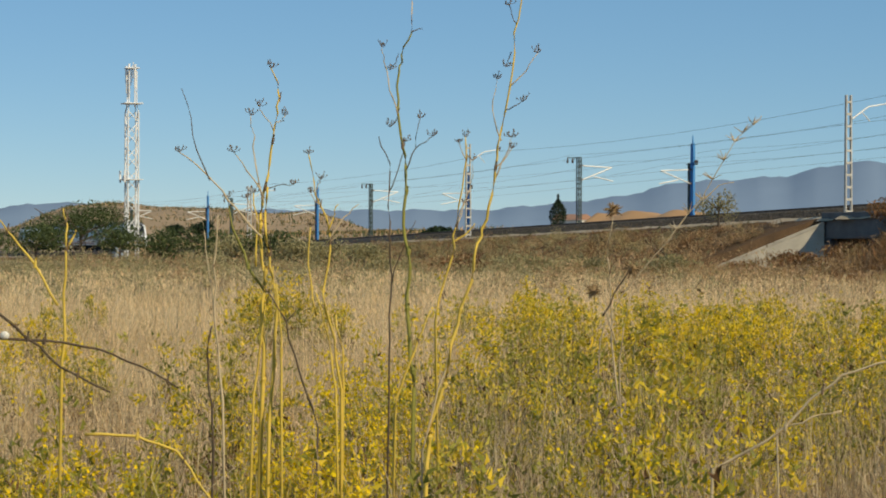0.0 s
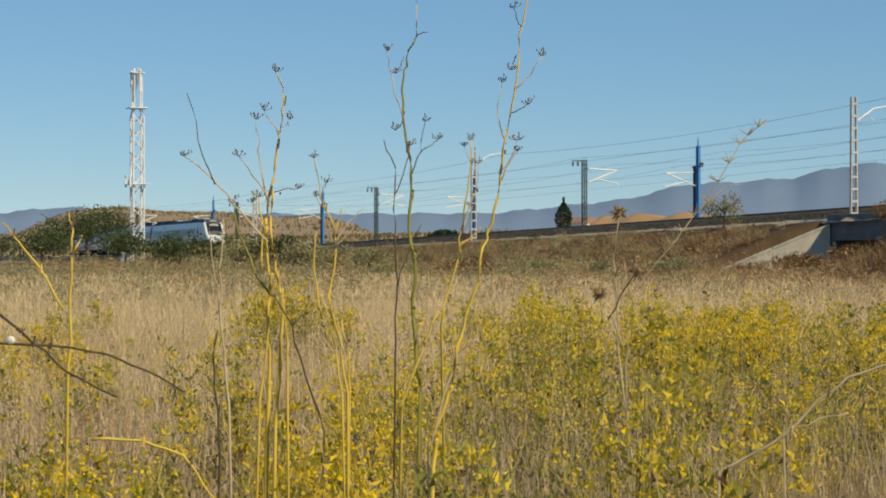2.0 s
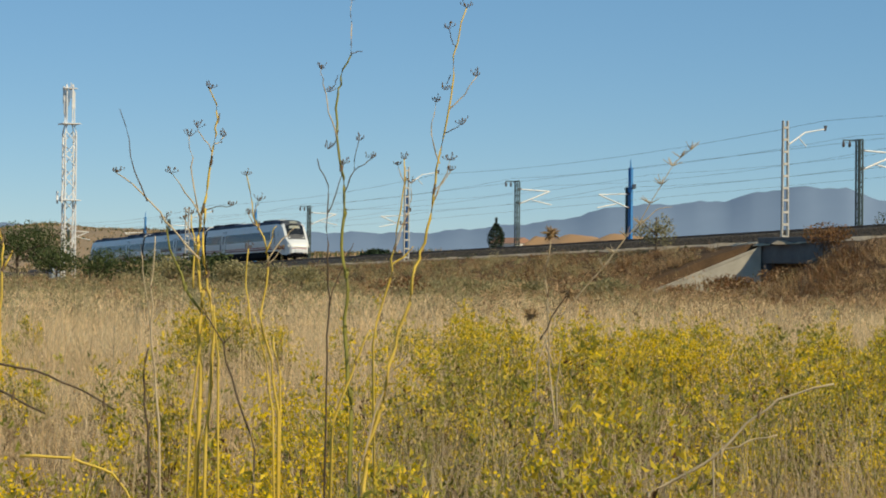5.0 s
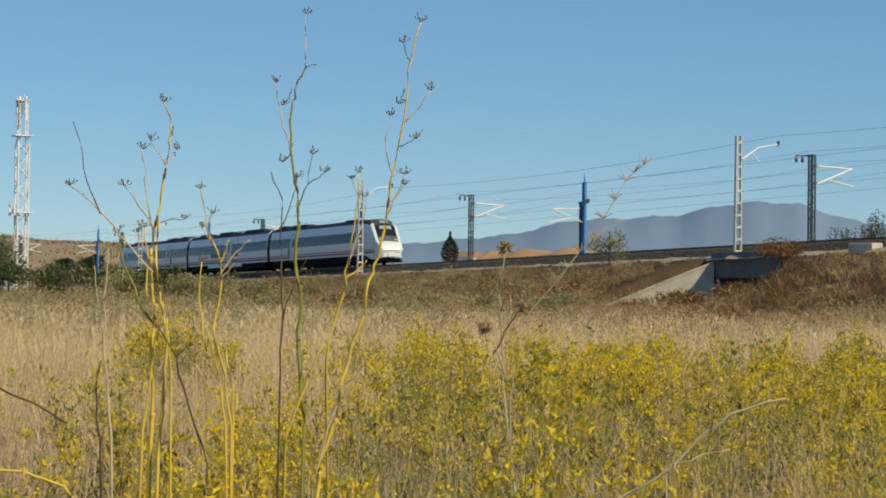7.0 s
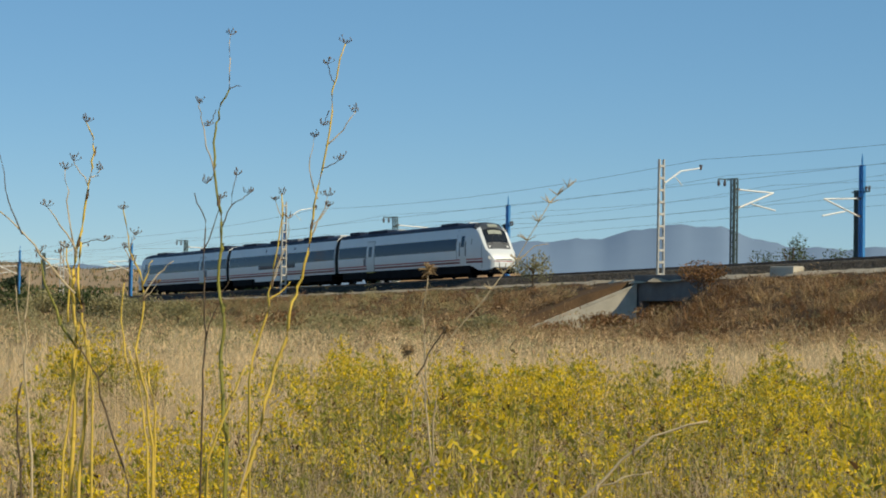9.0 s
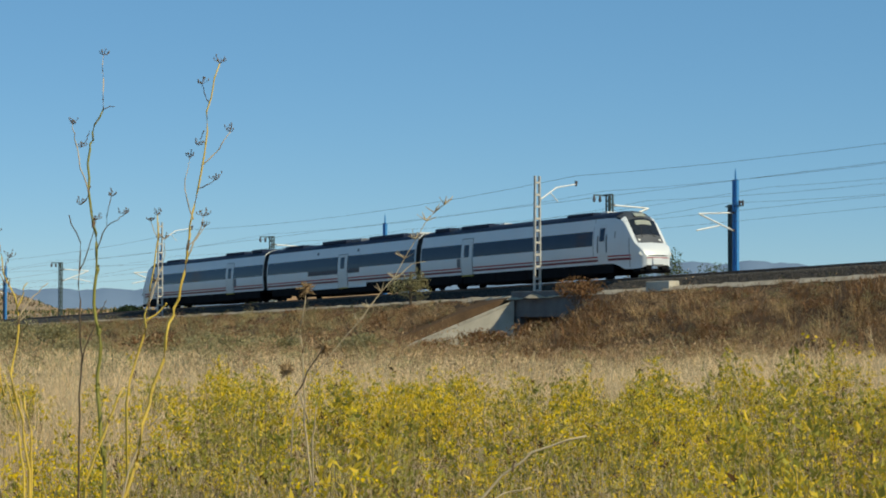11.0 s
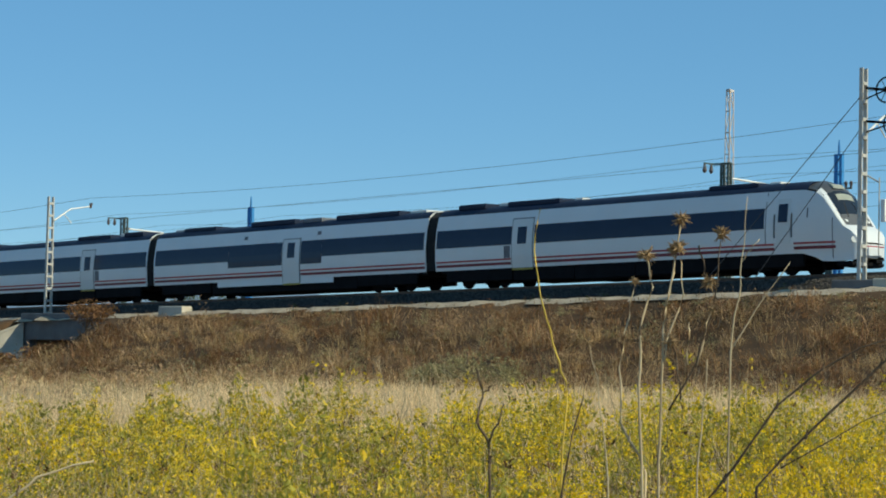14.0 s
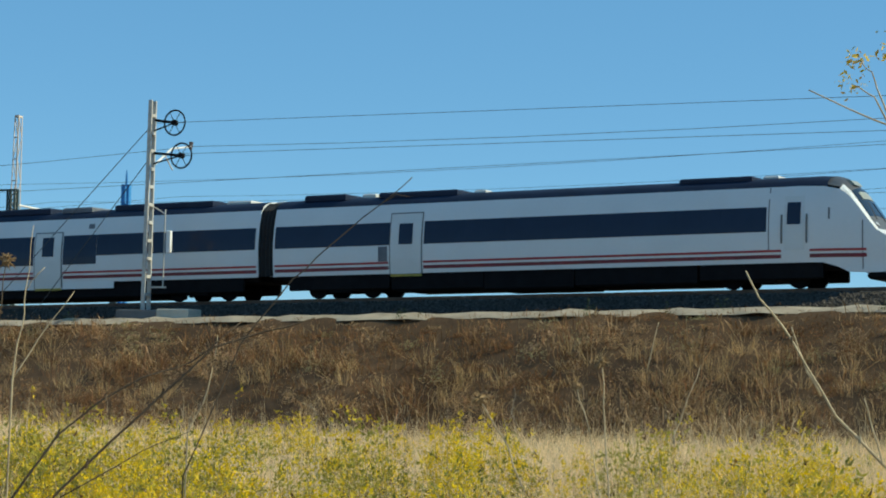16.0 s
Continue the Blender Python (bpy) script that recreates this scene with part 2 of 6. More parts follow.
def big_mesh(name, verts, faces_list, mats, indices=None, smooth=False):
    """verts: (n, 3) array; faces_list: list of (m, k) arrays, one for each material."""
    me = bpy.data.meshes.new(name)
    loops = np.concatenate([f.ravel() for f in faces_list]).astype(np.int32)
    sizes = np.concatenate([np.full(len(f), f.shape[1]) for f in faces_list]).astype(np.int32)
    which = np.concatenate([np.full(len(f), i) for i, f in enumerate(faces_list)]).astype(np.int32)
    me.vertices.add(len(verts))
    me.vertices.foreach_set("co", np.asarray(verts, np.float32).ravel())
    me.loops.add(len(loops))
    me.loops.foreach_set("vertex_index", loops)
    me.polygons.add(len(sizes))
    me.polygons.foreach_set("loop_start", np.concatenate([[0], np.cumsum(sizes)[:-1]]).astype(np.int32))
    me.polygons.foreach_set("loop_total", sizes)
    for m in mats:
        me.materials.append(m)
    me.polygons.foreach_set("material_index", which)
    if smooth:
        me.polygons.foreach_set("use_smooth", np.ones(len(sizes), bool))
    me.update(calc_edges=True)
    me.validate()
    return me


# ---------------------------------------------------------------- lie of the land
TRACK_Y, GRADE = 75.43, 0.018
HIGH_Y0, HIGH_Y1 = 97.0, 111.7         # mast rows of the second line


def soft_step(v):
    v = np.clip(v, 0, 1)
    return v * v * (3 - 2 * v)


def rail_z(x):
    """Height of the railhead; the climb starts at about x = -290."""
    x = np.asarray(x, float)
    z = 5.096 + GRADE * (x + 80)
    low = 1.2
    return low + np.log1p(np.exp((z - low) * 4.0)) / 4.0


def wave(x, y, s, seed=0.0):
    return (np.sin(x / s * 1.7 + 1.3 * np.sin(y / s * 1.1 + seed) + seed) + np.sin(y / s * 2.1 + 1.7 * np.sin(x / s * 0.9 + seed * 2)) ) * 0.5


def field_z(x, y):
    q = y * 0.6 + x * 0.4
    return 0.32 * soft_step((q + 1.5) / 7.0) + 0.07 * wave(x, y, 4.0, 0.7) + 0.04 * wave(x, y, 1.6, 2.0)


def land_z(x, y):
    x, y = np.broadcast_arrays(np.asarray(x, float), np.asarray(y, float))
    rz = rail_z(x)
    z = field_z(x, y)
    crest, foot = TRACK_Y - 4.4, TRACK_Y - 14.0
    up = np.clip((y - foot) / (crest - foot), 0, 1)
    rough = 0.22 * wave(x, y, 3.1, 1.0) * np.sin(np.clip(up, 0, 1) * math.pi)
    z = z + (rz - 0.92 - z) * up + rough
    z = np.where(y > crest, rz - 0.92 + 0.72 * soft_step((y - 90.0) / 4.5), z)
    far = np.clip((y - 118.0) / 60.0, 0, 1)
    dist = np.hypot(x, y)
    rise = 1.5 + dist * 0.0075 - 0.2 + 0.6 * wave(x, y, 45.0, 0.4)
    rise = np.where(dist > 1200, 10.3 - (dist - 1200) * 0.002, rise)
    z = z + (rise - z) * soft_step(far)
    az = np.degrees(np.arctan2(x, np.maximum(y, 1e-3)))
    hill = np.interp(az, (-80.5, -79.2, -78.3, -77.5, -76.3, -75.2, -73.5, -72.4, -71.3, -70.3, -69.0), (0, 4, 10.5, 14.6, 16.4, 14.8, 14.4, 12.4, 13.6, 9.5, 0))
    hill = hill * soft_step((dist - 560) / 200) * soft_step((1500 - dist) / 400) * (y > 0)
    hill = hill + 0.5 * wave(x, y, 14.0, 0.1) * (hill > 2)
    z = np.where((y > 118) & (hill > 0), np.maximum(z, 1.6 + hill * dist / 780.0 - 1.0), z)
    # the hollow in front of the underpass, between its wing walls
    left = np.interp(y, (65.3, 70.9), (-118.75, -115.9))
    right = np.interp(y, (65.3, 70.9), (-103.6, -106.8))
    z = np.where((y > foot) & (y < 71.3) & (x > left) & (x < right), field_z(x, y) + 0.1, z)
    behind = (y < -20) | (x > 150)
    return np.where(behind & (y < foot), z * 0.6, z)


def ground():
    xs = np.unique(np.concatenate([np.linspace(-4800, -1200, 13), np.linspace(-1200, -340, 60), np.arange(-340, -124, 2.5), np.arange(-124, -100, 0.35), np.arange(-100, 30, 1.25), np.linspace(30, 300, 28), np.linspace(300, 4800, 14)]))
    ys = np.unique(np.concatenate([np.linspace(-4800, -60, 14), np.arange(-60, 0, 4.0), np.arange(0, 60, 0.9), np.arange(60, 73, 0.4), np.arange(73, 126, 0.9), np.arange(126, 420, 7.0), np.linspace(420, 1300, 34), np.linspace(1300, 4800, 14)]))
    gx, gy = np.meshgrid(xs, ys, indexing="ij")
    gz = land_z(gx, gy)
    v = np.stack([gx, gy, gz], -1).reshape(-1, 3)
    k = len(ys)
    i, j = np.meshgrid(np.arange(len(xs) - 1), np.arange(k - 1), indexing="ij")
    a = (i * k + j).ravel()
    f = np.stack([a, a + k, a + k + 1, a + 1], 1)
    distant = (v[a, 1] > 116) | (v[a, 0] < -345)
    field = ~distant & (v[a, 1] < TRACK_Y - 14.6)
    ob = new("ground", big_mesh("ground", v, [f[~distant & ~field], f[field], f[distant]], [M["soil"], M["litter"], M["far_soil"]], smooth=True))
    return tagged(ob, "dry brown soil of the field and the railway embankment", "ground", kind="structure")


def mountains():
    az = (-130, -112, -100, -90, -84, -79.0, -77.8, -74, -69.5, -66.8, -65.5, -63.5, -62.1, -60.7, -59.3, -58.5, -57.4, -56.3, -55.5, -54.8, -53.3, -52.3, -50, -46, -40, -30, -10, 20, 60)
    up = (0.8, 1.3, 0.9, 1.2, 0.9, 1.03, 1.16, 1.0, 1.0, 1.02, 1.15, 1.36, 1.72, 1.78, 1.88, 2.1, 2.23, 2.16, 1.88, 1.72, 1.64, 1.72, 1.45, 1.2, 1.0, 0.8, 0.9, 0.7, 0.9)
    rows = []
    for a in np.arange(-130, 60.1, 0.2):
        e = np.interp(a, az, up) + 0.025 * math.sin(a * 5.1) + 0.015 * math.sin(a * 13.7 + 1)
        r, d = 4300.0, (math.sin(radians(a)), math.cos(radians(a)))
        h = 1.6 + r * math.tan(radians(e))
        rows.append([(d[0] * (r + k * 60), d[1] * (r + k * 60), z) for k, z in ((-6, -15), (-4, h * 0.35), (-1.5, h * 0.75), (0, h), (4, h * 0.7))])
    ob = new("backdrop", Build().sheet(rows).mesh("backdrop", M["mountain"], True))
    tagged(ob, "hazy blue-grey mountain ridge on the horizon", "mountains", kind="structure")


ground()
mountains()


# ---------------------------------------------------------------- railway line
def track_bed(name, y, drop, label):
    """Ballast bed with shoulders, as one sweep along the line; drop lifts it for the second line."""
    rows = []
    for x in np.arange(-420, 61, 3.0):
        z = float(rail_z(x)) + drop
        rows.append([(x, y + dy, z + dz) for dy, dz in ((-2.7, -0.86), (-2.3, -0.62), (-1.75, -0.30), (-1.5, -0.22), (0, -0.20), (1.5, -0.22), (1.75, -0.30), (2.7, -0.86))])
    return tagged(new(name, Build().sheet(rows).mesh(name, M["ballast"])), label, "track bed", kind="structure")


def rails(y, drop):
    for dy in (-0.83, 0.83):
        b = Build()
        for x in np.arange(-420, 60, 6.0):
            p, q = (x, y + dy, float(rail_z(x)) + drop - 0.085), (x + 6.0, y + dy, float(rail_z(x + 6)) + drop - 0.085)
            b.beam(p, q, 0.075, 0.17)
        tagged(new("rail", b.mesh("rail", M["rail"])), "rusty brown steel rail on ballast", "rail", "rails of the line", "structure")


def sleepers(y):
    b = Build().box(-0.13, 0.13, -1.3, 1.3, -0.26, -0.165, 0.02)
    me = b.mesh("sleeper", M["grey_shaded_concrete"])
    base = tagged(new("sleeper_row"), "grey concrete sleepers under the rails", "sleepers", kind="structure")
    for x in np.arange(-150, 0, 0.6):
        ob = new("sleeper", me)
        ob.parent = base
        ob.matrix_basis = pose(float(x), y, float(rail_z(x)))


def ballast_stones():
    """Loose stones on the near shoulder of the bed."""
    rng = np.random.default_rng(5)
    n = 30000
    x = -190 + 190 * rng.random(n) ** 0.8
    y = TRACK_Y - 1.2 - 1.65 * rng.random(n)
    base = np.interp(y - TRACK_Y, (-2.85, -2.3, -1.75, -1.2), (-0.9, -0.62, -0.30, -0.21))
    c = np.stack([x, y, rail_z(x) + base], 1)
    s = rng.uniform(0.04, 0.095, (n, 1))
    octa = np.array([(1, 0, 0), (0, 1, 0), (-1, 0, 0), (0, -1, 0), (0, 0, 1)], float)
    v = c[:, None] + octa[None] * s[:, None] * rng.uniform(0.6, 1.3, (n, 5, 1))
    f = np.array([(0, 1, 4), (1, 2, 4), (2, 3, 4), (3, 0, 4)])
    faces = (np.arange(n)[:, None, None] * 5 + f[None]).reshape(-1, 3)
    tagged(new("ballast_stones", big_mesh("ballast_stones", v.reshape(-1, 3), [faces], [M["ballast"]])), "loose grey ballast stones along the track", "ballast", kind="stuff")


def service_path():
    """The pale strip at the top of the slope."""
    rows = []
    for x in np.arange(-420, 61, 0.8):
        z = float(rail_z(x)) - 0.86
        w = 0.14 * math.sin(x * 0.9) + 0.12 * math.sin(x * 2.3 + 1) + 0.12 * math.sin(x * 5.1)
        z += 0.02 * math.sin(x * 1.7) + 0.02 * math.sin(x * 3.7 + 2)
        lip = 0.22 + 0.26 * float(soft_step((-112.0 - x) / 25.0))
        rows.append([(x, TRACK_Y - 4.75 - lip * 0.3 + w, z - lip), (x, TRACK_Y - 4.3 + w, z + 0.03 + 0.03 * math.sin(x * 3.1)), (x, TRACK_Y - 3.4, z + 0.05), (x, TRACK_Y - 2.6, z)])
    tagged(new("service_path", Build().sheet(rows).mesh("service_path", M["path"], True)), "pale gravel strip along the top of the embankment", "path", kind="structure")


track_bed("track_bed", TRACK_Y, 0.0, "grey ballast bed of the railway track")
rails(TRACK_Y, 0.0)
sleepers(TRACK_Y)
ballast_stones()
service_path()
for side_y in (100.6, 108.2):
    track_bed("far_track_bed", side_y, 0.65, "ballast bed of the second railway line behind")
    rails(side_y, 0.65)


# ---------------------------------------------------------------- culvert
def culvert():
    x0, x1, y = -115.9, -106.6, TRACK_Y - 4.55
    zt = float(rail_z(-111)) - 0.78
    base = thing("underpass", (0, 0, 0), "concrete underpass in the embankment with splayed wing walls", "underpass", kind="structure")
    b = Build()
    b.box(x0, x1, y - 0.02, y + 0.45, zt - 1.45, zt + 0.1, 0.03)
    # shade of this face is put into its dark concrete colour
    part("head_wall", b, M["grey_shaded_concrete"], base, "grey shaded concrete head wall")
    part("abutment", Build().box(x0, x0 + 0.9, y, y + 9.0, -0.3, zt - 1.45), M["grey_shaded_concrete"], base)
    part("abutment", Build().box(x1 - 0.9, x1, y, y + 9.0, -0.3, zt - 1.45), M["grey_shaded_concrete"], base)
    part("back_wall", Build().box(x0 + 0.9, x1 - 0.9, y + 8.5, y + 9.0, -0.3, zt - 1.45), M["grey_shaded_concrete"], base)
    for sx, xa, xb, yb in ((-1, x0 + 0.25, -118.5, 65.2), (1, x1 - 0.2, -103.4, 65.2)):
        top0, top1 = zt - 0.55, 0.55
        d = Vector((xb - xa, yb - y, 0)).normalized()
        n = Vector((d.y, -d.x, 0)) * 0.30
        lo, hi = Vector((xa, y, -0.4)), Vector((xb, yb, -0.4))
        c = [lo - n, lo + n, hi + n, hi - n]
        up = [Vector((p.x, p.y, z)) for p, z in zip(c, (top0, top0, top1, top1))]
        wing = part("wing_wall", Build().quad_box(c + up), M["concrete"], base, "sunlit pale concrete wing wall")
        a, e = Vector((xa, y, top0 + 0.06)), Vector((xb, yb, top1 + 0.06))
        part("coping", Build().beam(a, e, 0.68, 0.12), M["concrete"], wing)


culvert()


def block(x, y, z, sx, sy, sz, label, mat="concrete"):
    b = Build().box(-sx / 2, sx / 2, -sy / 2, sy / 2, -0.25, sz, 0.04)
    ob = part("concrete_block", b, M[mat])
    ob.matrix_basis = pose(x, y, z, 0, 0, 3)
    tagged(ob, label, "concrete block")


block(-100.4, TRACK_Y - 4.5, float(rail_z(-100.4)) - 0.95, 2.0, 0.7, 0.42, "pale concrete block on the edge of the embankment")
block(-55.6, TRACK_Y - 3.2, float(rail_z(-55.6)) - 0.95, 2.2, 1.0, 0.5, "grey concrete footing of the overhead line mast", "grey_shaded_concrete")
block(-53.9, TRACK_Y - 3.3, float(rail_z(-53.9)) - 0.95, 1.5, 0.9, 0.5, "pale concrete slab beside the mast footing")


# ---------------------------------------------------------------- train
SIDE = ((0.95, 1.40), (1.30, 1.455), (1.9, 1.47), (2.3, 1.455), (2.9, 1.385), (3.4, 1.27), (3.55, 1.21))


def side_y(z):
    return float(np.interp(z, [p[0] for p in SIDE], [p[1] for p in SIDE]))


ROOF = ((1.21, 3.55), (1.09, 3.72), (0.85, 3.86), (0.45, 3.95), (0.0, 3.98))
NOSE = ((22.4, 1.0, 3.55, 0.87), (23.2, 0.985, 3.52, 0.86), (23.75, 0.94, 3.40, 0.70), (24.1, 0.875, 3.14, 0.52), (24.42, 0.825, 2.75, 0.50), (24.76, 0.79, 2.30, 0.50),
        (25.05, 0.76, 1.95, 0.50), (25.38, 0.73, 1.76, 0.52), (25.6, 0.665, 1.52, 0.56), (25.72, 0.52, 1.20, 0.68))


def nose_at(x):
    return [float(np.interp(x, [n[0] for n in NOSE], [n[k] for n in NOSE])) for k in (1, 2, 3)]


def side_points(x, s, with_nose):
    w, zt, zb = nose_at(x) if with_nose and x > 22.4 else (1.0, 3.55, 0.87)
    return [(x, s * w * side_y(zb + (zt - zb) * k / 9), zb + (zt - zb) * k / 9) for k in range(10)]


def hull(x0, x1, with_nose):
    xs = [x0, x0 + 6, x0 + 12, x0 + 18]
    xs += [n[0] for n in NOSE] if with_nose else [x1]
    b = Build()
    for s in (-1, 1):
        rows = [side_points(x, s, with_nose) for x in xs]
        b.sheet(rows if s < 0 else [list(reversed(r)) for r in rows])
    ring = lambda x: [(x, -side_y(z), z) for z, _ in SIDE] + [(x, -y, z) for y, z in ROOF[1:]] + [(x, y, z) for y, z in reversed(ROOF[:-1])] + [(x, side_y(z), z) for z, _ in reversed(SIDE[:-1])]
    for x in [x0] + ([] if with_nose else [x1]):
        n, r = len(b.v), ring(x)
        b.v += r
        b.f.append(tuple(range(n, n + len(r))))
    if with_nose:
        rows = []
        for x, w, zt, zb in NOSE[6:]:
            y0 = w * side_y(zt)
            rows.append([(x, -y0, zt), (x + 0.02, -y0 * 0.8, zt + 0.05), (x + 0.03, 0, zt + 0.07), (x + 0.02, y0 * 0.8, zt + 0.05), (x, y0, zt)])
        b.sheet(rows)
        n, r = len(b.v), side_points(25.72, -1, True) + list(reversed(side_points(25.72, 1, True)))
        b.v += r
        b.f.append(tuple(range(n, n + len(r))))
    return b


def roof_skin(x0, x1, with_nose):
    arc = [(-y, z) for y, z in ROOF] + [(y, z) for y, z in reversed(ROOF[:-1])]
    rows = [[(x, y, z) for y, z in arc] for x in (x0, x0 + 8, x1)]
    if with_nose:
        for x, drop in ((22.9, 0.0), (23.3, 0.03)):
            w, zt, _ = nose_at(x)
            rows.append([(x, y * w, min(z - drop, 3.98)) for y, z in arc])
    return Build().sheet(rows)


def front_skin(x_list, width, lift):
    """The sloped front between the pillars, over rising sections of the nose."""
    rows = []
    for x in x_list:
        w, zt, _ = nose_at(x)
        y0 = w * side_y(zt) * width
        crown = 0.44 * max(0.0, min(1.0, (25.15 - x) / 1.6))
        rows.append([(x + lift, y0 * k, zt + lift + crown * (1 - (k * width) ** 2)) for k in (-1, -0.85, -0.5, 0, 0.5, 0.85, 1)])
    return Build().sheet(rows)


def side_strip(x0, x1, z0, z1, s, out=0.012, with_nose=False):
    """A panel that follows the side of the car, a little proud of it."""
    k = max(1, int((x1 - x0) / 0.35)) if with_nose and x1 > 22.4 else 1
    out = out + 0.012 if k > 1 else out
    rows = []
    for i in range(k + 1):
        x = x0 + (x1 - x0) * i / k
        w = nose_at(x)[0] if with_nose and x > 22.4 else 1.0
        zs = [z0 + (z1 - z0) * j / 4 for j in range(5)]
        rows.append([(x, s * (w * side_y(z) - 0.03), z) for z in zs[:1]] + [(x, s * (w * side_y(z) + out), z) for z in zs] + [(x, s * (w * side_y(z) - 0.03), z) for z in zs[-1:]])
    b = Build().sheet(rows if s < 0 else [list(reversed(r)) for r in rows])
    n = len(rows[0])
    m = len(b.v)
    b.f += [tuple(range(n)), tuple(range(m - n, m))]
    return b


def bogie(car, x):
    bo = part("bogie", Build().box(x - 1.9, x + 1.9, -1.22, -1.04, 0.42, 0.68, 0.05).box(x - 1.9, x + 1.9, 1.04, 1.22, 0.42, 0.68, 0.05).box(x - 0.35, x + 0.35, -1.2, 1.2, 0.36, 0.78, 0.05)
              .box(x - 0.5, x + 0.5, -1.27, -1.1, 0.2, 0.42, 0.03).box(x - 2.3, x + 2.3, -1.36, -1.24, 0.30, 0.95, 0.04).box(x - 2.3, x + 2.3, 1.24, 1.36, 0.30, 0.95, 0.04), M["under"], car)
    for dx in (-1.25, 1.25):
        for s in (-0.83, 0.83):
            part("wheel", Build().disc((x + dx, s, 0.43), (0, 1, 0), 0.43, 0.13, 24).disc((x + dx, s * 1.12, 0.43), (0, 1, 0), 0.14, 0.12, 12), M["under"], bo)
        part("axle", Build().tube([(x + dx, -0.8, 0.43), (x + dx, 0.8, 0.43)], 0.08, 8), M["under"], bo)


def side_door(car, x, s, z0=0.86, z1=3.16, w=1.36):
    d = part("door", side_strip(x - w / 2, x + w / 2, z0, z1, s, 0.03), M["door"], car, "pale grey passenger door")
    for a, c, e, f in ((x - w / 2 - 0.05, x - w / 2, z0, z1 + 0.05), (x + w / 2, x + w / 2 + 0.05, z0, z1 + 0.05), (x - w / 2, x + w / 2, z1, z1 + 0.05)):
        part("door_seam", side_strip(a, c, e, f, s, 0.018), M["seam"], car)
    part("step_edge", side_strip(x - w / 2, x + w / 2, z0 - 0.10, z0 - 0.02, s, 0.03), M["yellow_sill"], car)
    part("door_window", side_strip(x - 0.30, x + 0.30, 1.98, 2.78, s, 0.042), M["tinted"], car)
    return d


def stripes(car, x0, x1, s, gaps, nose):
    edges = [x0] + [e for g in gaps for e in g] + [x1]
    for a, c in zip(edges[::2], edges[1::2]):
        part("stripe", side_strip(a, c, 1.25, 1.33, s, 0.010, nose), M["red"], car, "dark red stripe")
        part("stripe", side_strip(a, c, 1.03, 1.16, s, 0.010, nose), M["maroon"], car, "maroon stripe")


def roof_units(car, spans):
    for x0, x1, h, w, mat in spans:
        part("roof_unit", Build().box(x0, x1, -w, w, 3.80, 3.97 + h, 0.06), M[mat], car)


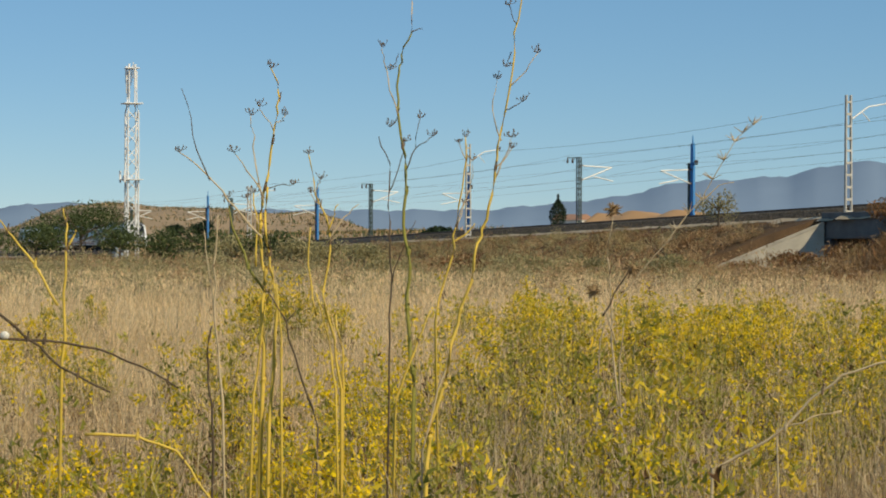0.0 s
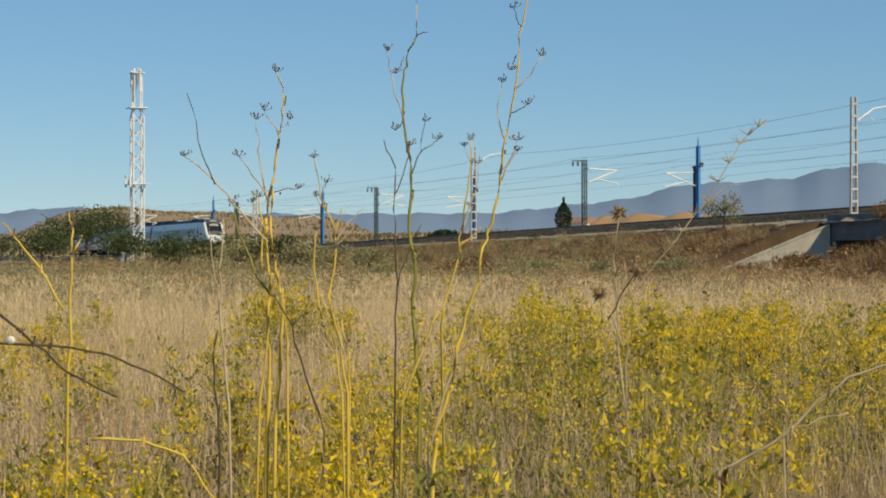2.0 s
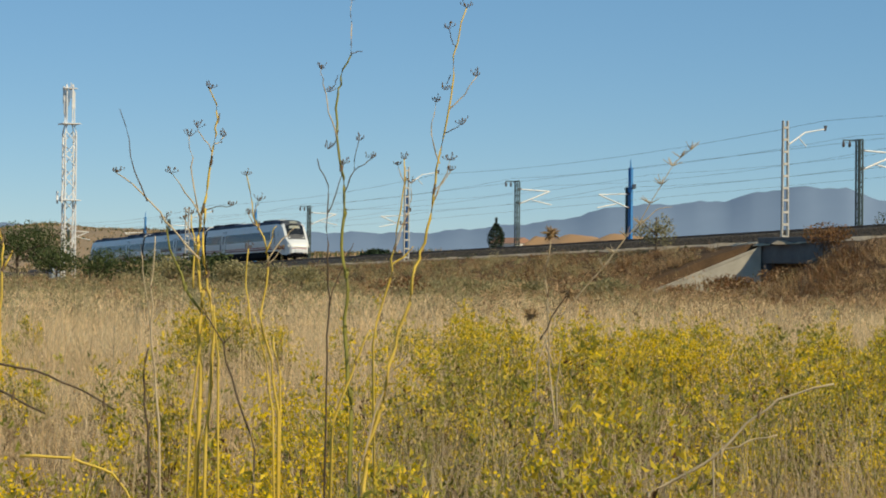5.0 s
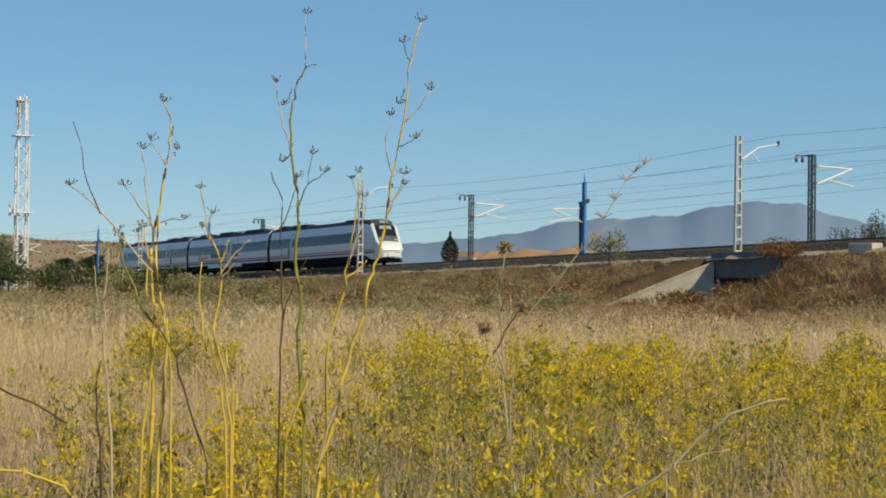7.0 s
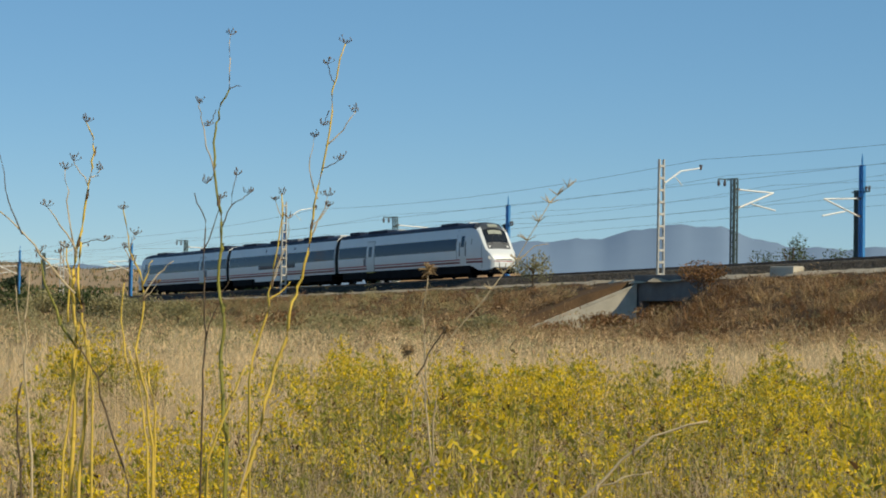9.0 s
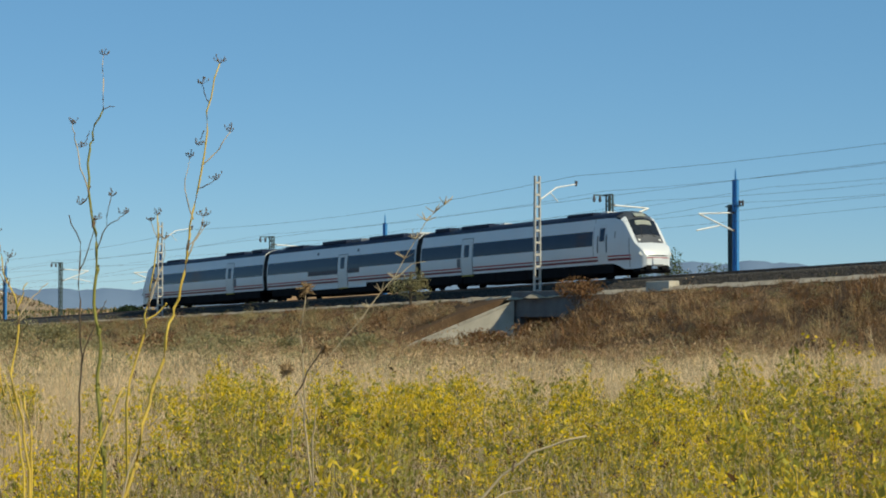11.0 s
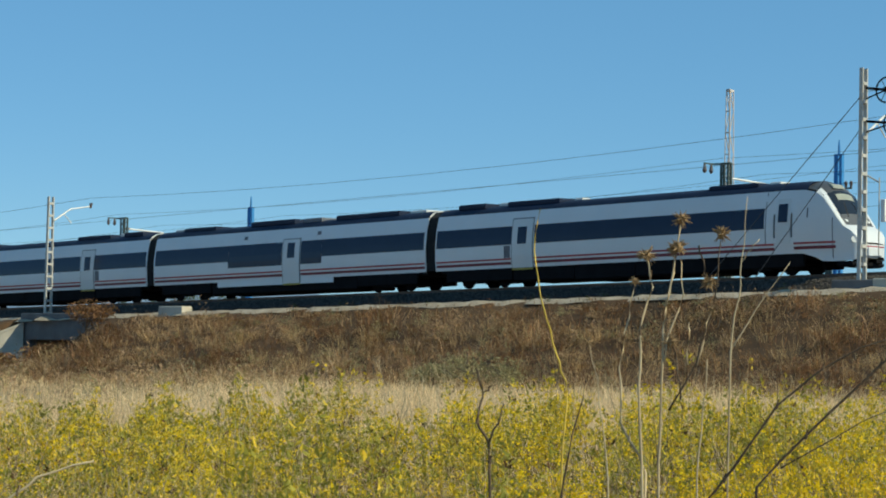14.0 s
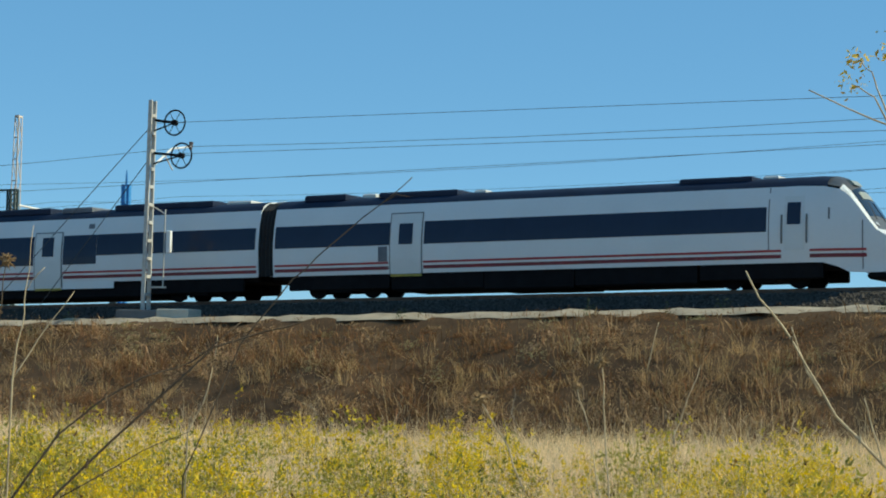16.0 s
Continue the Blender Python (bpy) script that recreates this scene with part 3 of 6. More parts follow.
def end_car(train, place, name):
    car = part(name, hull(0.36, 25.72, True), M["white"], train, "white end car with a sloping cab nose", True)
    car.matrix_basis = place
    part("roof", roof_skin(0.36, 22.4, True), M["roof"], car, "dark blue-grey roof", True)
    part("cab_roof", front_skin((23.2, 23.5, 23.75, 24.05), 0.94, 0.02), M["dark_grey"], car, "", True)
    part("windscreen", front_skin((24.05, 24.2, 24.42, 24.6, 24.72), 0.78, 0.035), M["screen"], car, "black sloping windscreen", True)
    part("windscreen_base", front_skin((24.72, 24.85, 24.98, 25.07), 0.80, 0.030), M["dark_grey"], car, "dark grey panel under the windscreen", True)
    part("sun_blind", front_skin((24.16, 24.24, 24.34), 0.46, 0.042), M["display"], car, "pale sun blind", True)
    for s in (-1, 1):
        rows = []
        for x in (23.75, 24.1, 24.42, 24.76, 25.05):
            w, zt, _ = nose_at(x)
            y0 = w * side_y(zt)
            crown = 0.44 * max(0.0, min(1.0, (25.15 - x) / 1.6))
            rows.append([(x, s * y0, zt)] + [(x + 0.02, s * y0 * k, zt + 0.02 + crown * (1 - k * k)) for k in (0.97, 0.92, 0.86, 0.80, 0.74)])
        part("pillar", Build().sheet(rows if s < 0 else [list(reversed(r)) for r in rows]), M["white"], car, "", True)
        part("wiper", Build().beam((24.84, s * 0.45, 2.34), (24.42, s * 0.25, 3.0), 0.04), M["rubber"], car)
        part("headlight", Build().disc((25.52, s * 0.98, 1.36), (1, s * 0.6, 0.25), 0.14, 0.10, 14), M["lens"], car, "round clear headlight")
        part("headlight", Build().disc((24.93, s * 0.72, 2.17), (1, 0, 1.0), 0.09, 0.06, 14), M["lens"], car, "")
        part("buffer_edge", Build().box(25.3, 25.65, s * 0.55 - 0.2, s * 0.55 + 0.2, 0.42, 0.60, 0.04), M["under"], car)
        # sides
        part("window_band", side_strip(0.45, 5.75, 1.97, 2.84, s), M["tinted"], car, "dark tinted window band")
        for k in range(8):
            a = 7.28 + k * 1.735
            part("window_band", side_strip(a, a + 1.731, 1.97, 2.84, s), M["tinted"], car, "")
        side_door(car, 6.48, s)
        part("vent_grille", side_strip(5.25, 5.65, 1.35, 1.92, s, 0.02), M["equipment"], car)
        stripes(car, 0.44, 24.7, s, ((5.7, 7.25), (21.7, 22.75)), True)
        part("cab_seam", side_strip(21.22, 21.26, 1.3, 3.52, s, 0.006), M["seam"], car)
        part("cab_door", side_strip(21.82, 22.55, 1.30, 3.2, s, 0.008), M["door"], car, "white cab door")
        part("cab_window", side_strip(21.92, 22.42, 2.2, 2.98, s, 0.016), M["tinted"], car, "")
        for a in (21.70, 22.62):
            part("hand_rail", side_strip(a, a + 0.05, 1.55, 2.55, s, 0.045), M["seam"], car)
        part("nose_seam", side_strip(24.55, 24.59, 0.62, 2.3, s, 0.008, True), M["seam"], car)
        part("mirror_recess", side_strip(23.4, 23.46, 2.35, 2.75, s, 0.012, True), M["seam"], car)
    part("display", Build().quad_box([(23.80, -0.38, 3.62), (24.03, -0.38, 3.60), (24.03, 0.38, 3.60), (23.80, 0.38, 3.62), (23.70, -0.38, 3.82), (23.86, -0.38, 3.78), (23.86, 0.38, 3.78), (23.70, 0.38, 3.82)]), M["display"], car)
    part("coupler_cover", Build().box(25.5, 25.8, -0.36, 0.36, 0.62, 1.12, 0.1), M["white"], car)
    part("red_line", Build().box(25.69, 25.735, -0.75, 0.75, 1.08, 1.13), M["red"], car)
    part("plough", Build().box(24.7, 25.5, -1.05, 1.05, 0.26, 0.50, 0.08), M["under"], car)
    under = part("underframe", Build().box(0.5, 24.4, -1.15, 1.15, 0.72, 1.02, 0.03), M["under"], car, "dirty black underframe")
    for x0, x1, z in ((5.8, 9.8, 0.22), (9.85, 13.6, 0.17), (13.65, 18.5, 0.21)):
        part("equipment_box", Build().box(x0, x1, -1.34, 1.34, z, 0.96, 0.07), M["under"], under)
    bogie(car, 3.4)
    bogie(car, 20.9)
    roof_units(car, ((1.5, 3.4, 0.12, 0.95, "roof"), (3.9, 4.5, 0.13, 0.5, "light_grey"), (4.9, 8.4, 0.10, 0.9, "roof"), (8.8, 9.3, 0.10, 0.3, "light_grey"), (17.6, 20.4, 0.06, 0.9, "roof"), (20.6, 21.2, 0.09, 0.4, "light_grey")))
    return car


def middle_car(train):
    car = part("middle_car", hull(-23.64, -0.36, False), M["white"], train, "white middle car with a low central door", True)
    part("roof", roof_skin(-23.64, -0.36, False), M["roof"], car, "dark blue-grey roof", True)
    for s in (-1, 1):
        part("window_band", side_strip(-23.5, -16.6, 1.97, 2.84, s), M["tinted"], car, "dark tinted window band")
        part("window_band", side_strip(-16.58, -11.85, 1.62, 2.84, s), M["tinted"], car, "")
        part("window_band", side_strip(-10.25, -8.5, 1.62, 2.84, s), M["tinted"], car, "")
        part("window_band", side_strip(-8.48, -0.5, 1.97, 2.84, s), M["tinted"], car, "")
        side_door(car, -11.05, s, 0.66, 2.96, 1.4)
        part("low_skirt", side_strip(-17.6, -7.6, 0.60, 0.96, s, 0.004), M["white"], car)
        part("small_vent", side_strip(-15.3, -15.0, 3.1, 3.3, s, 0.01), M["equipment"], car)
        part("small_vent", side_strip(-9.0, -8.7, 3.1, 3.3, s, 0.01), M["equipment"], car)
        stripes(car, -23.56, -0.44, s, ((-11.85, -10.25),), False)
    under = part("underframe", Build().box(-23.5, -0.5, -1.15, 1.15, 0.72, 1.02, 0.03), M["under"], car, "dirty black underframe")
    part("equipment_box", Build().box(-18.2, -5.8, -1.30, 1.30, 0.20, 0.9, 0.07), M["under"], under)
    bogie(car, -20.6)
    bogie(car, -3.4)
    roof_units(car, ((-22.9, -22.0, 0.10, 0.5, "light_grey"), (-21.5, -18.5, 0.08, 0.9, "roof"), (-15.2, -11.4, 0.13, 0.95, "roof"), (-10.8, -9.2, 0.10, 0.9, "equipment"), (-8.0, -3.0, 0.12, 0.9, "roof"), (-2.6, -1.4, 0.10, 0.5, "light_grey")))


def bellows(train, x):
    arc = [(-1.38, 0.90), (-1.45, 2.0), (-1.37, 2.9), (-1.19, 3.55), (-0.75, 3.86), (0.75, 3.86), (1.19, 3.55), (1.37, 2.9), (1.45, 2.0), (1.38, 0.90)]
    rows = []
    for k in range(9):
        q = 1.0 if k % 2 == 0 else 0.94
        rows.append([(x - 0.38 + 0.76 * k / 8, y * q, z) for y, z in arc])
    g = part("gangway", Build().sheet(rows), M["rubber"], train, "black folded gangway between the cars")
    part("gangway_cover", Build().box(x - 0.20, x + 0.20, -0.45, 0.45, 3.84, 3.97, 0.05), M["light_grey"], g)
    part("coupler", Build().box(x - 0.7, x + 0.7, -0.2, 0.2, 0.75, 1.0, 0.04), M["under"], g)


train = thing("train", (0, 0, 0), "white three-car diesel train with dark window band and red stripes", "train")
end_car(train, Matrix.Identity(4), "leading_car")
middle_car(train)
end_car(train, pose(-24.0, 0, 0, 0, 0, 180), "trailing_car")
bellows(train, 0.0)
bellows(train, -24.0)


# ---------------------------------------------------------------- masts and wires
def lattice_post(b, h, w0, w1, d, step, bar=0.09):
    """Two channels joined by flat battens, tapering."""
    for s in (-1, 1):
        b.quad_box([(s * w0 / 2 - bar / 2, -d / 2, 0), (s * w0 / 2 + bar / 2, -d / 2, 0), (s * w0 / 2 + bar / 2, d / 2, 0), (s * w0 / 2 - bar / 2, d / 2, 0),
                    (s * w1 / 2 - bar / 2, -d / 2, h), (s * w1 / 2 + bar / 2, -d / 2, h), (s * w1 / 2 + bar / 2, d / 2, h), (s * w1 / 2 - bar / 2, d / 2, h)])
    z, i = 0.3, 0
    while z < h:
        w = w0 + (w1 - w0) * z / h
        b.box(-w / 2, w / 2, -d / 2 - 0.012, d / 2 + 0.012, z, z + 0.13)
        z += step
    return b


def cantilever(mast, reach, z, h, mat="arm"):
    """Zigzag bracket: top tube, strut, registration arm and insulators; reach along y."""
    s = 1 if reach > 0 else -1
    b = Build().tube([(0, s * 0.25, z + h), (0, reach, z + h - 0.15)], 0.07, 6)
    part("top_tube", b, M[mat], mast)
    part("strut", Build().tube([(0, s * 0.25, z), (0, reach, z + h - 0.15)], 0.075, 6), M[mat], mast)
    part("steady_arm", Build().tube([(0, reach * 0.45, z + 0.38), (0, reach * 1.05, z - 0.05)], 0.065, 6), M[mat], mast)
    for zz in (z, z + h):
        part("insulator", Build().tube([(0, s * 0.12, zz), (0, s * 0.5, zz + (0.02 if zz > z else 0.12))], [0.10, 0.07], 8), M["insulator"], mast)


def white_mast(x, tall, label, gear):
    z = float(rail_z(x)) - 0.9
    m = thing("catenary_mast", pose(x, TRACK_Y - 3.0, z, 0, 0, 8), label, "railway mast", "lattice masts of the near line")
    post = lattice_post(Build(), tall, 0.46, 0.34, 0.16, 0.72, 0.075)
    post.v = [(-b, a, c) for a, b, c in post.v]
    part("post", post, M["galvanised"], m, "pale galvanised lattice post")
    part("footing", Build().box(-0.45, 0.45, -0.4, 0.4, -0.3, 0.15, 0.05), M["concrete"], m)
    # bracket over the track
    zz = tall - 2.55 if gear else tall - 1.4
    part("bracket", Build().tube([(0.1, 0.2, zz), (0.15, 1.4, zz + 0.75), (0.2, 3.0, zz + 1.02)], [0.05, 0.045, 0.04], 6), M["arm"], m)
    part("insulator", Build().tube([(0.2, 2.9, zz + 0.9), (0.2, 2.95, zz + 1.2)], [0.07, 0.1], 8), M["insulator"], m)
    part("drop_arm", Build().tube([(0.12, 0.9, zz + 0.45), (0.16, 1.5, zz - 0.1)], 0.03, 6), M["arm"], m)
    if gear:
        for wz, arm in ((tall - 0.92, 1.0), (tall - 2.25, 1.35)):
            wheel = part("tension_wheel", Build().ring((arm, 0.05, wz), (0.12, 1, 0), 0.50, 0.035), M["under"], m, "large spoked tension wheel")
            for k in range(6):
                a = k * math.pi / 3
                part("spoke", Build().beam((arm, 0.05, wz), (arm + 0.5 * math.cos(a), 0.05, wz + 0.5 * math.sin(a)), 0.02), M["under"], wheel)
            part("hub", Build().disc((arm, 0.05, wz), (0, 1, 0), 0.12, 0.2, 12), M["under"], wheel)
            part("wheel_bracket", Build().beam((0.1, 0.05, wz + 0.12), (arm, 0.05, wz), 0.07, 0.1).beam((0.1, 0.05, wz - 0.3), (arm, 0.05, wz), 0.05), M["under"], m)
        weights = part("weight_rail", Build().tube([(0.72, 0.05, 1.4), (0.72, 0.05, tall - 4.4)], 0.03, 6).tube([(0.2, 0.05, tall - 4.3), (0.75, 0.05, tall - 4.6)], 0.035, 6).box(0.1, 0.85, 0, 0.1, 1.35, 1.42), M["galvanised"], m)
        part("counterweight", Build().box(0.84, 1.02, -0.04, 0.14, 2.75, 3.65, 0.03), M["tower_white"], m, "white counterweight cylinder")
    return m


white_mast(-115.48, 7.25, "pale galvanised lattice mast with a bracket over the track", False)
white_mast(-55.78, 8.9, "galvanised lattice mast with two tension wheels and a counterweight", True)
white_mast(4.0, 7.3, "pale galvanised lattice mast with a bracket over the track", False)
white_mast(-173.9, 7.9, "pale galvanised lattice mast with a bracket over the track", False)
white_mast(-235.4, 7.05, "pale galvanised lattice mast with a bracket over the track", False)


def green_mast(x):
    z = float(rail_z(x)) + 0.65 - 0.7
    m = thing("catenary_mast", pose(x, HIGH_Y0, z), "dark green lattice mast of the second railway line", "railway mast", "green masts of the far line")
    b = Build()
    for dx in (-0.26, 0.26):
        for dy in (-0.12, 0.12):
            b.box(dx - 0.055, dx + 0.055, dy - 0.05, dy + 0.05, 0, 8.0)
    for k in range(14):
        s = 1 if k % 2 else -1
        for dy in (-0.13, 0.13):
            b.beam((-0.25 * s, dy, 0.3 + k * 0.54), (0.25 * s, dy, 0.84 + k * 0.54), 0.04)
    part("post", b, M["green_steel"], m)
    part("cross_arm", Build().box(-0.9, 0.35, -0.08, 0.08, 7.95, 8.05).box(-0.9, -0.82, -0.9, 0.1, 7.95, 8.04), M["green_steel"], m)
    for dy in (-0.85, -0.3):
        part("insulator", Build().tube([(-0.86, dy, 7.95), (-0.86, dy, 7.6), (-0.86, dy, 7.45)], [0.05, 0.13, 0.05], 8), M["insulator"], m)
    cantilever(m, 3.6, 5.75, 1.45)
    return m


def blue_mast(x):
    z = float(rail_z(x)) + 0.65 - 0.7
    m = thing("catenary_mast", pose(x, HIGH_Y1, z), "tall blue twin-post mast of the second railway line", "railway mast", "blue masts of the far line")
    b = Build()
    for dx in (-0.2, 0.2):
        b.box(dx - 0.10, dx + 0.10, -0.12, 0.12, 0, 9.9)
    for k in range(11):
        b.box(-0.24, 0.24, -0.05, 0.05, 0.5 + k * 0.9, 0.62 + k * 0.9)
    part("post", b, M["blue_steel"], m, "bright blue steel posts")
    part("spike", Build().tube([(0, 0, 9.8), (0, 0, 10.4), (0, 0, 10.8)], [0.08, 0.07, 0.03], 8), M["blue_steel"], m)
    c = part("side_post", Build().box(-0.95, -0.72, -0.1, 0.1, 0, 7.9).box(-0.6, -0.5, -0.1, 0.1, 0, 7.9), M["green_steel"], m, "dark green side post")
    part("cross_arm", Build().box(-1.3, 1.0, -0.07, 0.07, 7.7, 7.8), M["green_steel"], c)
    for dx in (0.55, 0.95):
        part("insulator", Build().tube([(dx, 0, 7.75), (dx, 0, 8.1), (dx, 0, 8.2)], [0.05, 0.12, 0.05], 8), M["insulator"], m)
    cantilever(m, -3.7, 5.75, 1.45)
    return m


for k in range(8):
    green_mast(-384.25 + k * 60.0)
    blue_mast(-387.85 + k * 60.0)


def wire(points, r, parent, name="wire"):
    cu = bpy.data.curves.new(name, "CURVE")
    cu.dimensions, cu.bevel_depth, cu.bevel_resolution = "3D", r * 0.8, 0
    sp = cu.splines.new("POLY")
    sp.points.add(len(points) - 1)
    for p, q in zip(sp.points, points):
        p.co = (*q, 1)
    cu.materials.append(M["wire"])
    ob = new(name, cu)
    ob.parent = parent
    return ob


def span(xs, y, z_at, sag, r, parent):
    pts = []
    for a, c in zip(xs, xs[1:]):
        for k in range(8):
            u = k / 8
            pts.append((a + (c - a) * u, y, z_at(a) * (1 - u) + z_at(c) * u - sag * 4 * u * (1 - u)))
    wire(pts + [(xs[-1], y, z_at(xs[-1]))], r, parent)


near = thing("overhead_wires", (0, 0, 0), "thin dark overhead wires of the near track", "overhead wires")
near_x = [-355.0, -295.2, -235.4, -173.9, -115.5, -55.8, 4.0, 63.8]
span(near_x, TRACK_Y - 0.2, lambda x: float(rail_z(x)) + 6.45, 0.55, 0.012, near)
span(near_x, TRACK_Y - 0.1, lambda x: float(rail_z(x)) + 5.0, 0.0, 0.011, near)
span(near_x[5:], TRACK_Y - 2.8, lambda x: float(rail_z(x)) + 7.1 - 1.6 * (x + 55.8) / 60, 0.0, 0.012, near)
span(near_x[5:], TRACK_Y - 2.6, lambda x: float(rail_z(x)) + 5.85 - 1.4 * (x + 55.8) / 60, 0.0, 0.012, near)
far = thing("overhead_wires", (0, 0, 0), "thin dark overhead wires of the second line", "overhead wires")
green_x = [-384.25 + k * 60.0 for k in range(8)]
for y, up, sag in ((HIGH_Y0 + 3.6, 7.6, 0.7), (HIGH_Y0 + 3.6, 6.1, 0.0), (HIGH_Y0 - 0.5, 8.2, 0.5), (HIGH_Y1 - 3.7, 7.6, 0.7), (HIGH_Y1 - 3.7, 6.1, 0.0), (HIGH_Y1 + 0.6, 9.0, 0.5)):
    span(green_x, y, lambda x, up=up: float(rail_z(x)) + up, sag, 0.012, far)
part("guy_wire", Build().tube([(-55.9, TRACK_Y - 3.0, float(rail_z(-56)) + 6.9), (-64.8, TRACK_Y - 2.6, float(rail_z(-65)) - 0.6)], 0.018, 5), M["wire"], near)
part("guy_wire", Build().tube([(-55.9, TRACK_Y - 3.0, float(rail_z(-56)) + 5.6), (-62.0, TRACK_Y - 2.6, float(rail_z(-62)) - 0.6)], 0.018, 5), M["wire"], near)


def radio_tower():
    x, y, z = -257.4, 65.0, 2.2
    base_z = float(land_z(x, y))
    h = 23.2 - z
    t = thing("radio_tower", (x, y, base_z), "white lattice radio tower with antennas", "radio tower")
    t_off = z - base_z
    mast_w, top_z = 1.25, 16.2
    leg_at = lambda k, zz: ((1 if k in (0, 1) else -1) * mast_w / 2 * (1 if zz < top_z - 0.8 else 0.7), (1 if k in (0, 3) else -1) * mast_w / 2 * (1 if zz < top_z - 0.8 else 0.7))
    for k in range(4):
        p0, p1 = leg_at(k, 0), leg_at(k, top_z)
        part("leg", Build().tube([(p0[0], p0[1], 0), (p0[0], p0[1], t_off + top_z - 1.0), (p1[0], p1[1], t_off + top_z)], 0.10, 8), M["tower_white"], t)
    b = Build()
    for f in range(4):
        for i in range(11):
            a, c = leg_at(f, 0), leg_at((f + 1) % 4, 0)
            za, zb = t_off + 0.6 + i * 1.35, t_off + 0.6 + (i + 1) * 1.35
            if i % 2:
                a, c = c, a
            b.beam((*a, za), (*c, zb), 0.09)
    part("bracing", b, M["tower_white"], t)
    part("platform", Build().box(-1.1, 1.1, -1.1, 1.1, t_off + top_z, t_off + top_z + 0.12, 0.02), M["tower_white"], t)
    part("upper_platform", Build().box(-0.75, 0.75, -0.75, 0.75, t_off + top_z + 4.1, t_off + top_z + 4.2), M["tower_white"], t)
    for dx, dy in ((-0.45, -0.45), (0.45, -0.45), (0.45, 0.45), (-0.45, 0.45)):
        part("upper_leg", Build().tube([(dx, dy, t_off + top_z), (dx, dy, t_off + h - 1.0)], 0.08, 6), M["tower_white"], t)
    for dx, dy, z0, z1 in ((-0.62, -0.2, 16.9, 20.9), (0.1, -0.62, 17.4, 19.0), (0.62, 0.2, 18.0, 20.8), (-0.25, -0.62, 18.6, 20.6)):
        part("antenna_panel", Build().box(dx - 0.13, dx + 0.13, dy - 0.1, dy + 0.1, t_off + z0, t_off + z1, 0.03), M["tower_white"], t, "white panel antenna")
    for dx, z1 in ((-0.5, 20.2), (0.5, 21.0), (0.0, 20.6)):
        part("whip", Build().tube([(dx, 0, t_off + z1 - 1.8), (dx, 0, t_off + z1)], 0.05, 6), M["tower_white"], t)
    part("lower_platform", Build().box(-1.15, 1.15, -1.15, 1.15, t_off + 7.4, t_off + 7.5).box(-1.2, -1.0, -1.2, -1.0, t_off + 7.1, t_off + 8.5).box(1.0, 1.2, -1.2, -1.0, t_off + 7.1, t_off + 8.5), M["tower_white"], t)
    part("dish", Build().disc((0.1, -0.85, t_off + 7.6), (0.4, -1, 0), 0.35, 0.3, 16), M["tower_white"], t, "white dish antenna")
    part("ground_fence", Build().box(-1.5, 1.5, -1.3, -1.22, t_off - 0.2, t_off + 0.1), M["tower_white"], t)
    part("cabinet", Build().box(0.6, 2.0, -2.4, -1.5, 0, t_off + 0.3, 0.04), M["cabinet"], t, "grey-blue equipment cabinet")


def far_tower(x, y, top, w, name, label):
    z = float(land_z(x, y))
    h = top - z
    t = thing(name, (x, y, z), label, "lattice tower")
    for dx in (-1, 1):
        for dy in (-1, 1):
            part("leg", Build().beam((dx * w * 0.8, dy * w * 0.8, 0), (dx * w * 0.42, dy * w * 0.42, h), 0.055), M["tower_pale"], t)
    b = Build()
    n = int(h / 1.5)
    for i in range(n):
        z0, z1 = h * i / n, h * (i + 1) / n
        q0, q1 = w * (0.8 - 0.38 * i / n), w * (0.8 - 0.38 * (i + 1) / n)
        s = 1 if i % 2 else -1
        for dy in (-1, 1):
            b.beam((-q0 * s, dy * q0, z0), (q1 * s, dy * q1, z1), 0.035)
            b.beam((dy * q0, -q0 * s, z0), (dy * q1, q1 * s, z1), 0.035)
        b.beam((-q1, -q1, z1), (q1, -q1, z1), 0.09)
    part("bracing", b, M["tower_pale"], t)
    part("top_frame", Build().box(-w * 0.5, w * 0.5, -w * 0.5, w * 0.5, h - 0.15, h), M["tower_pale"], t)


radio_tower()
far_tower(-108.3, 125.0, 21.6, 0.42, "lattice_tower", "faded red and white lattice tower behind the tracks")


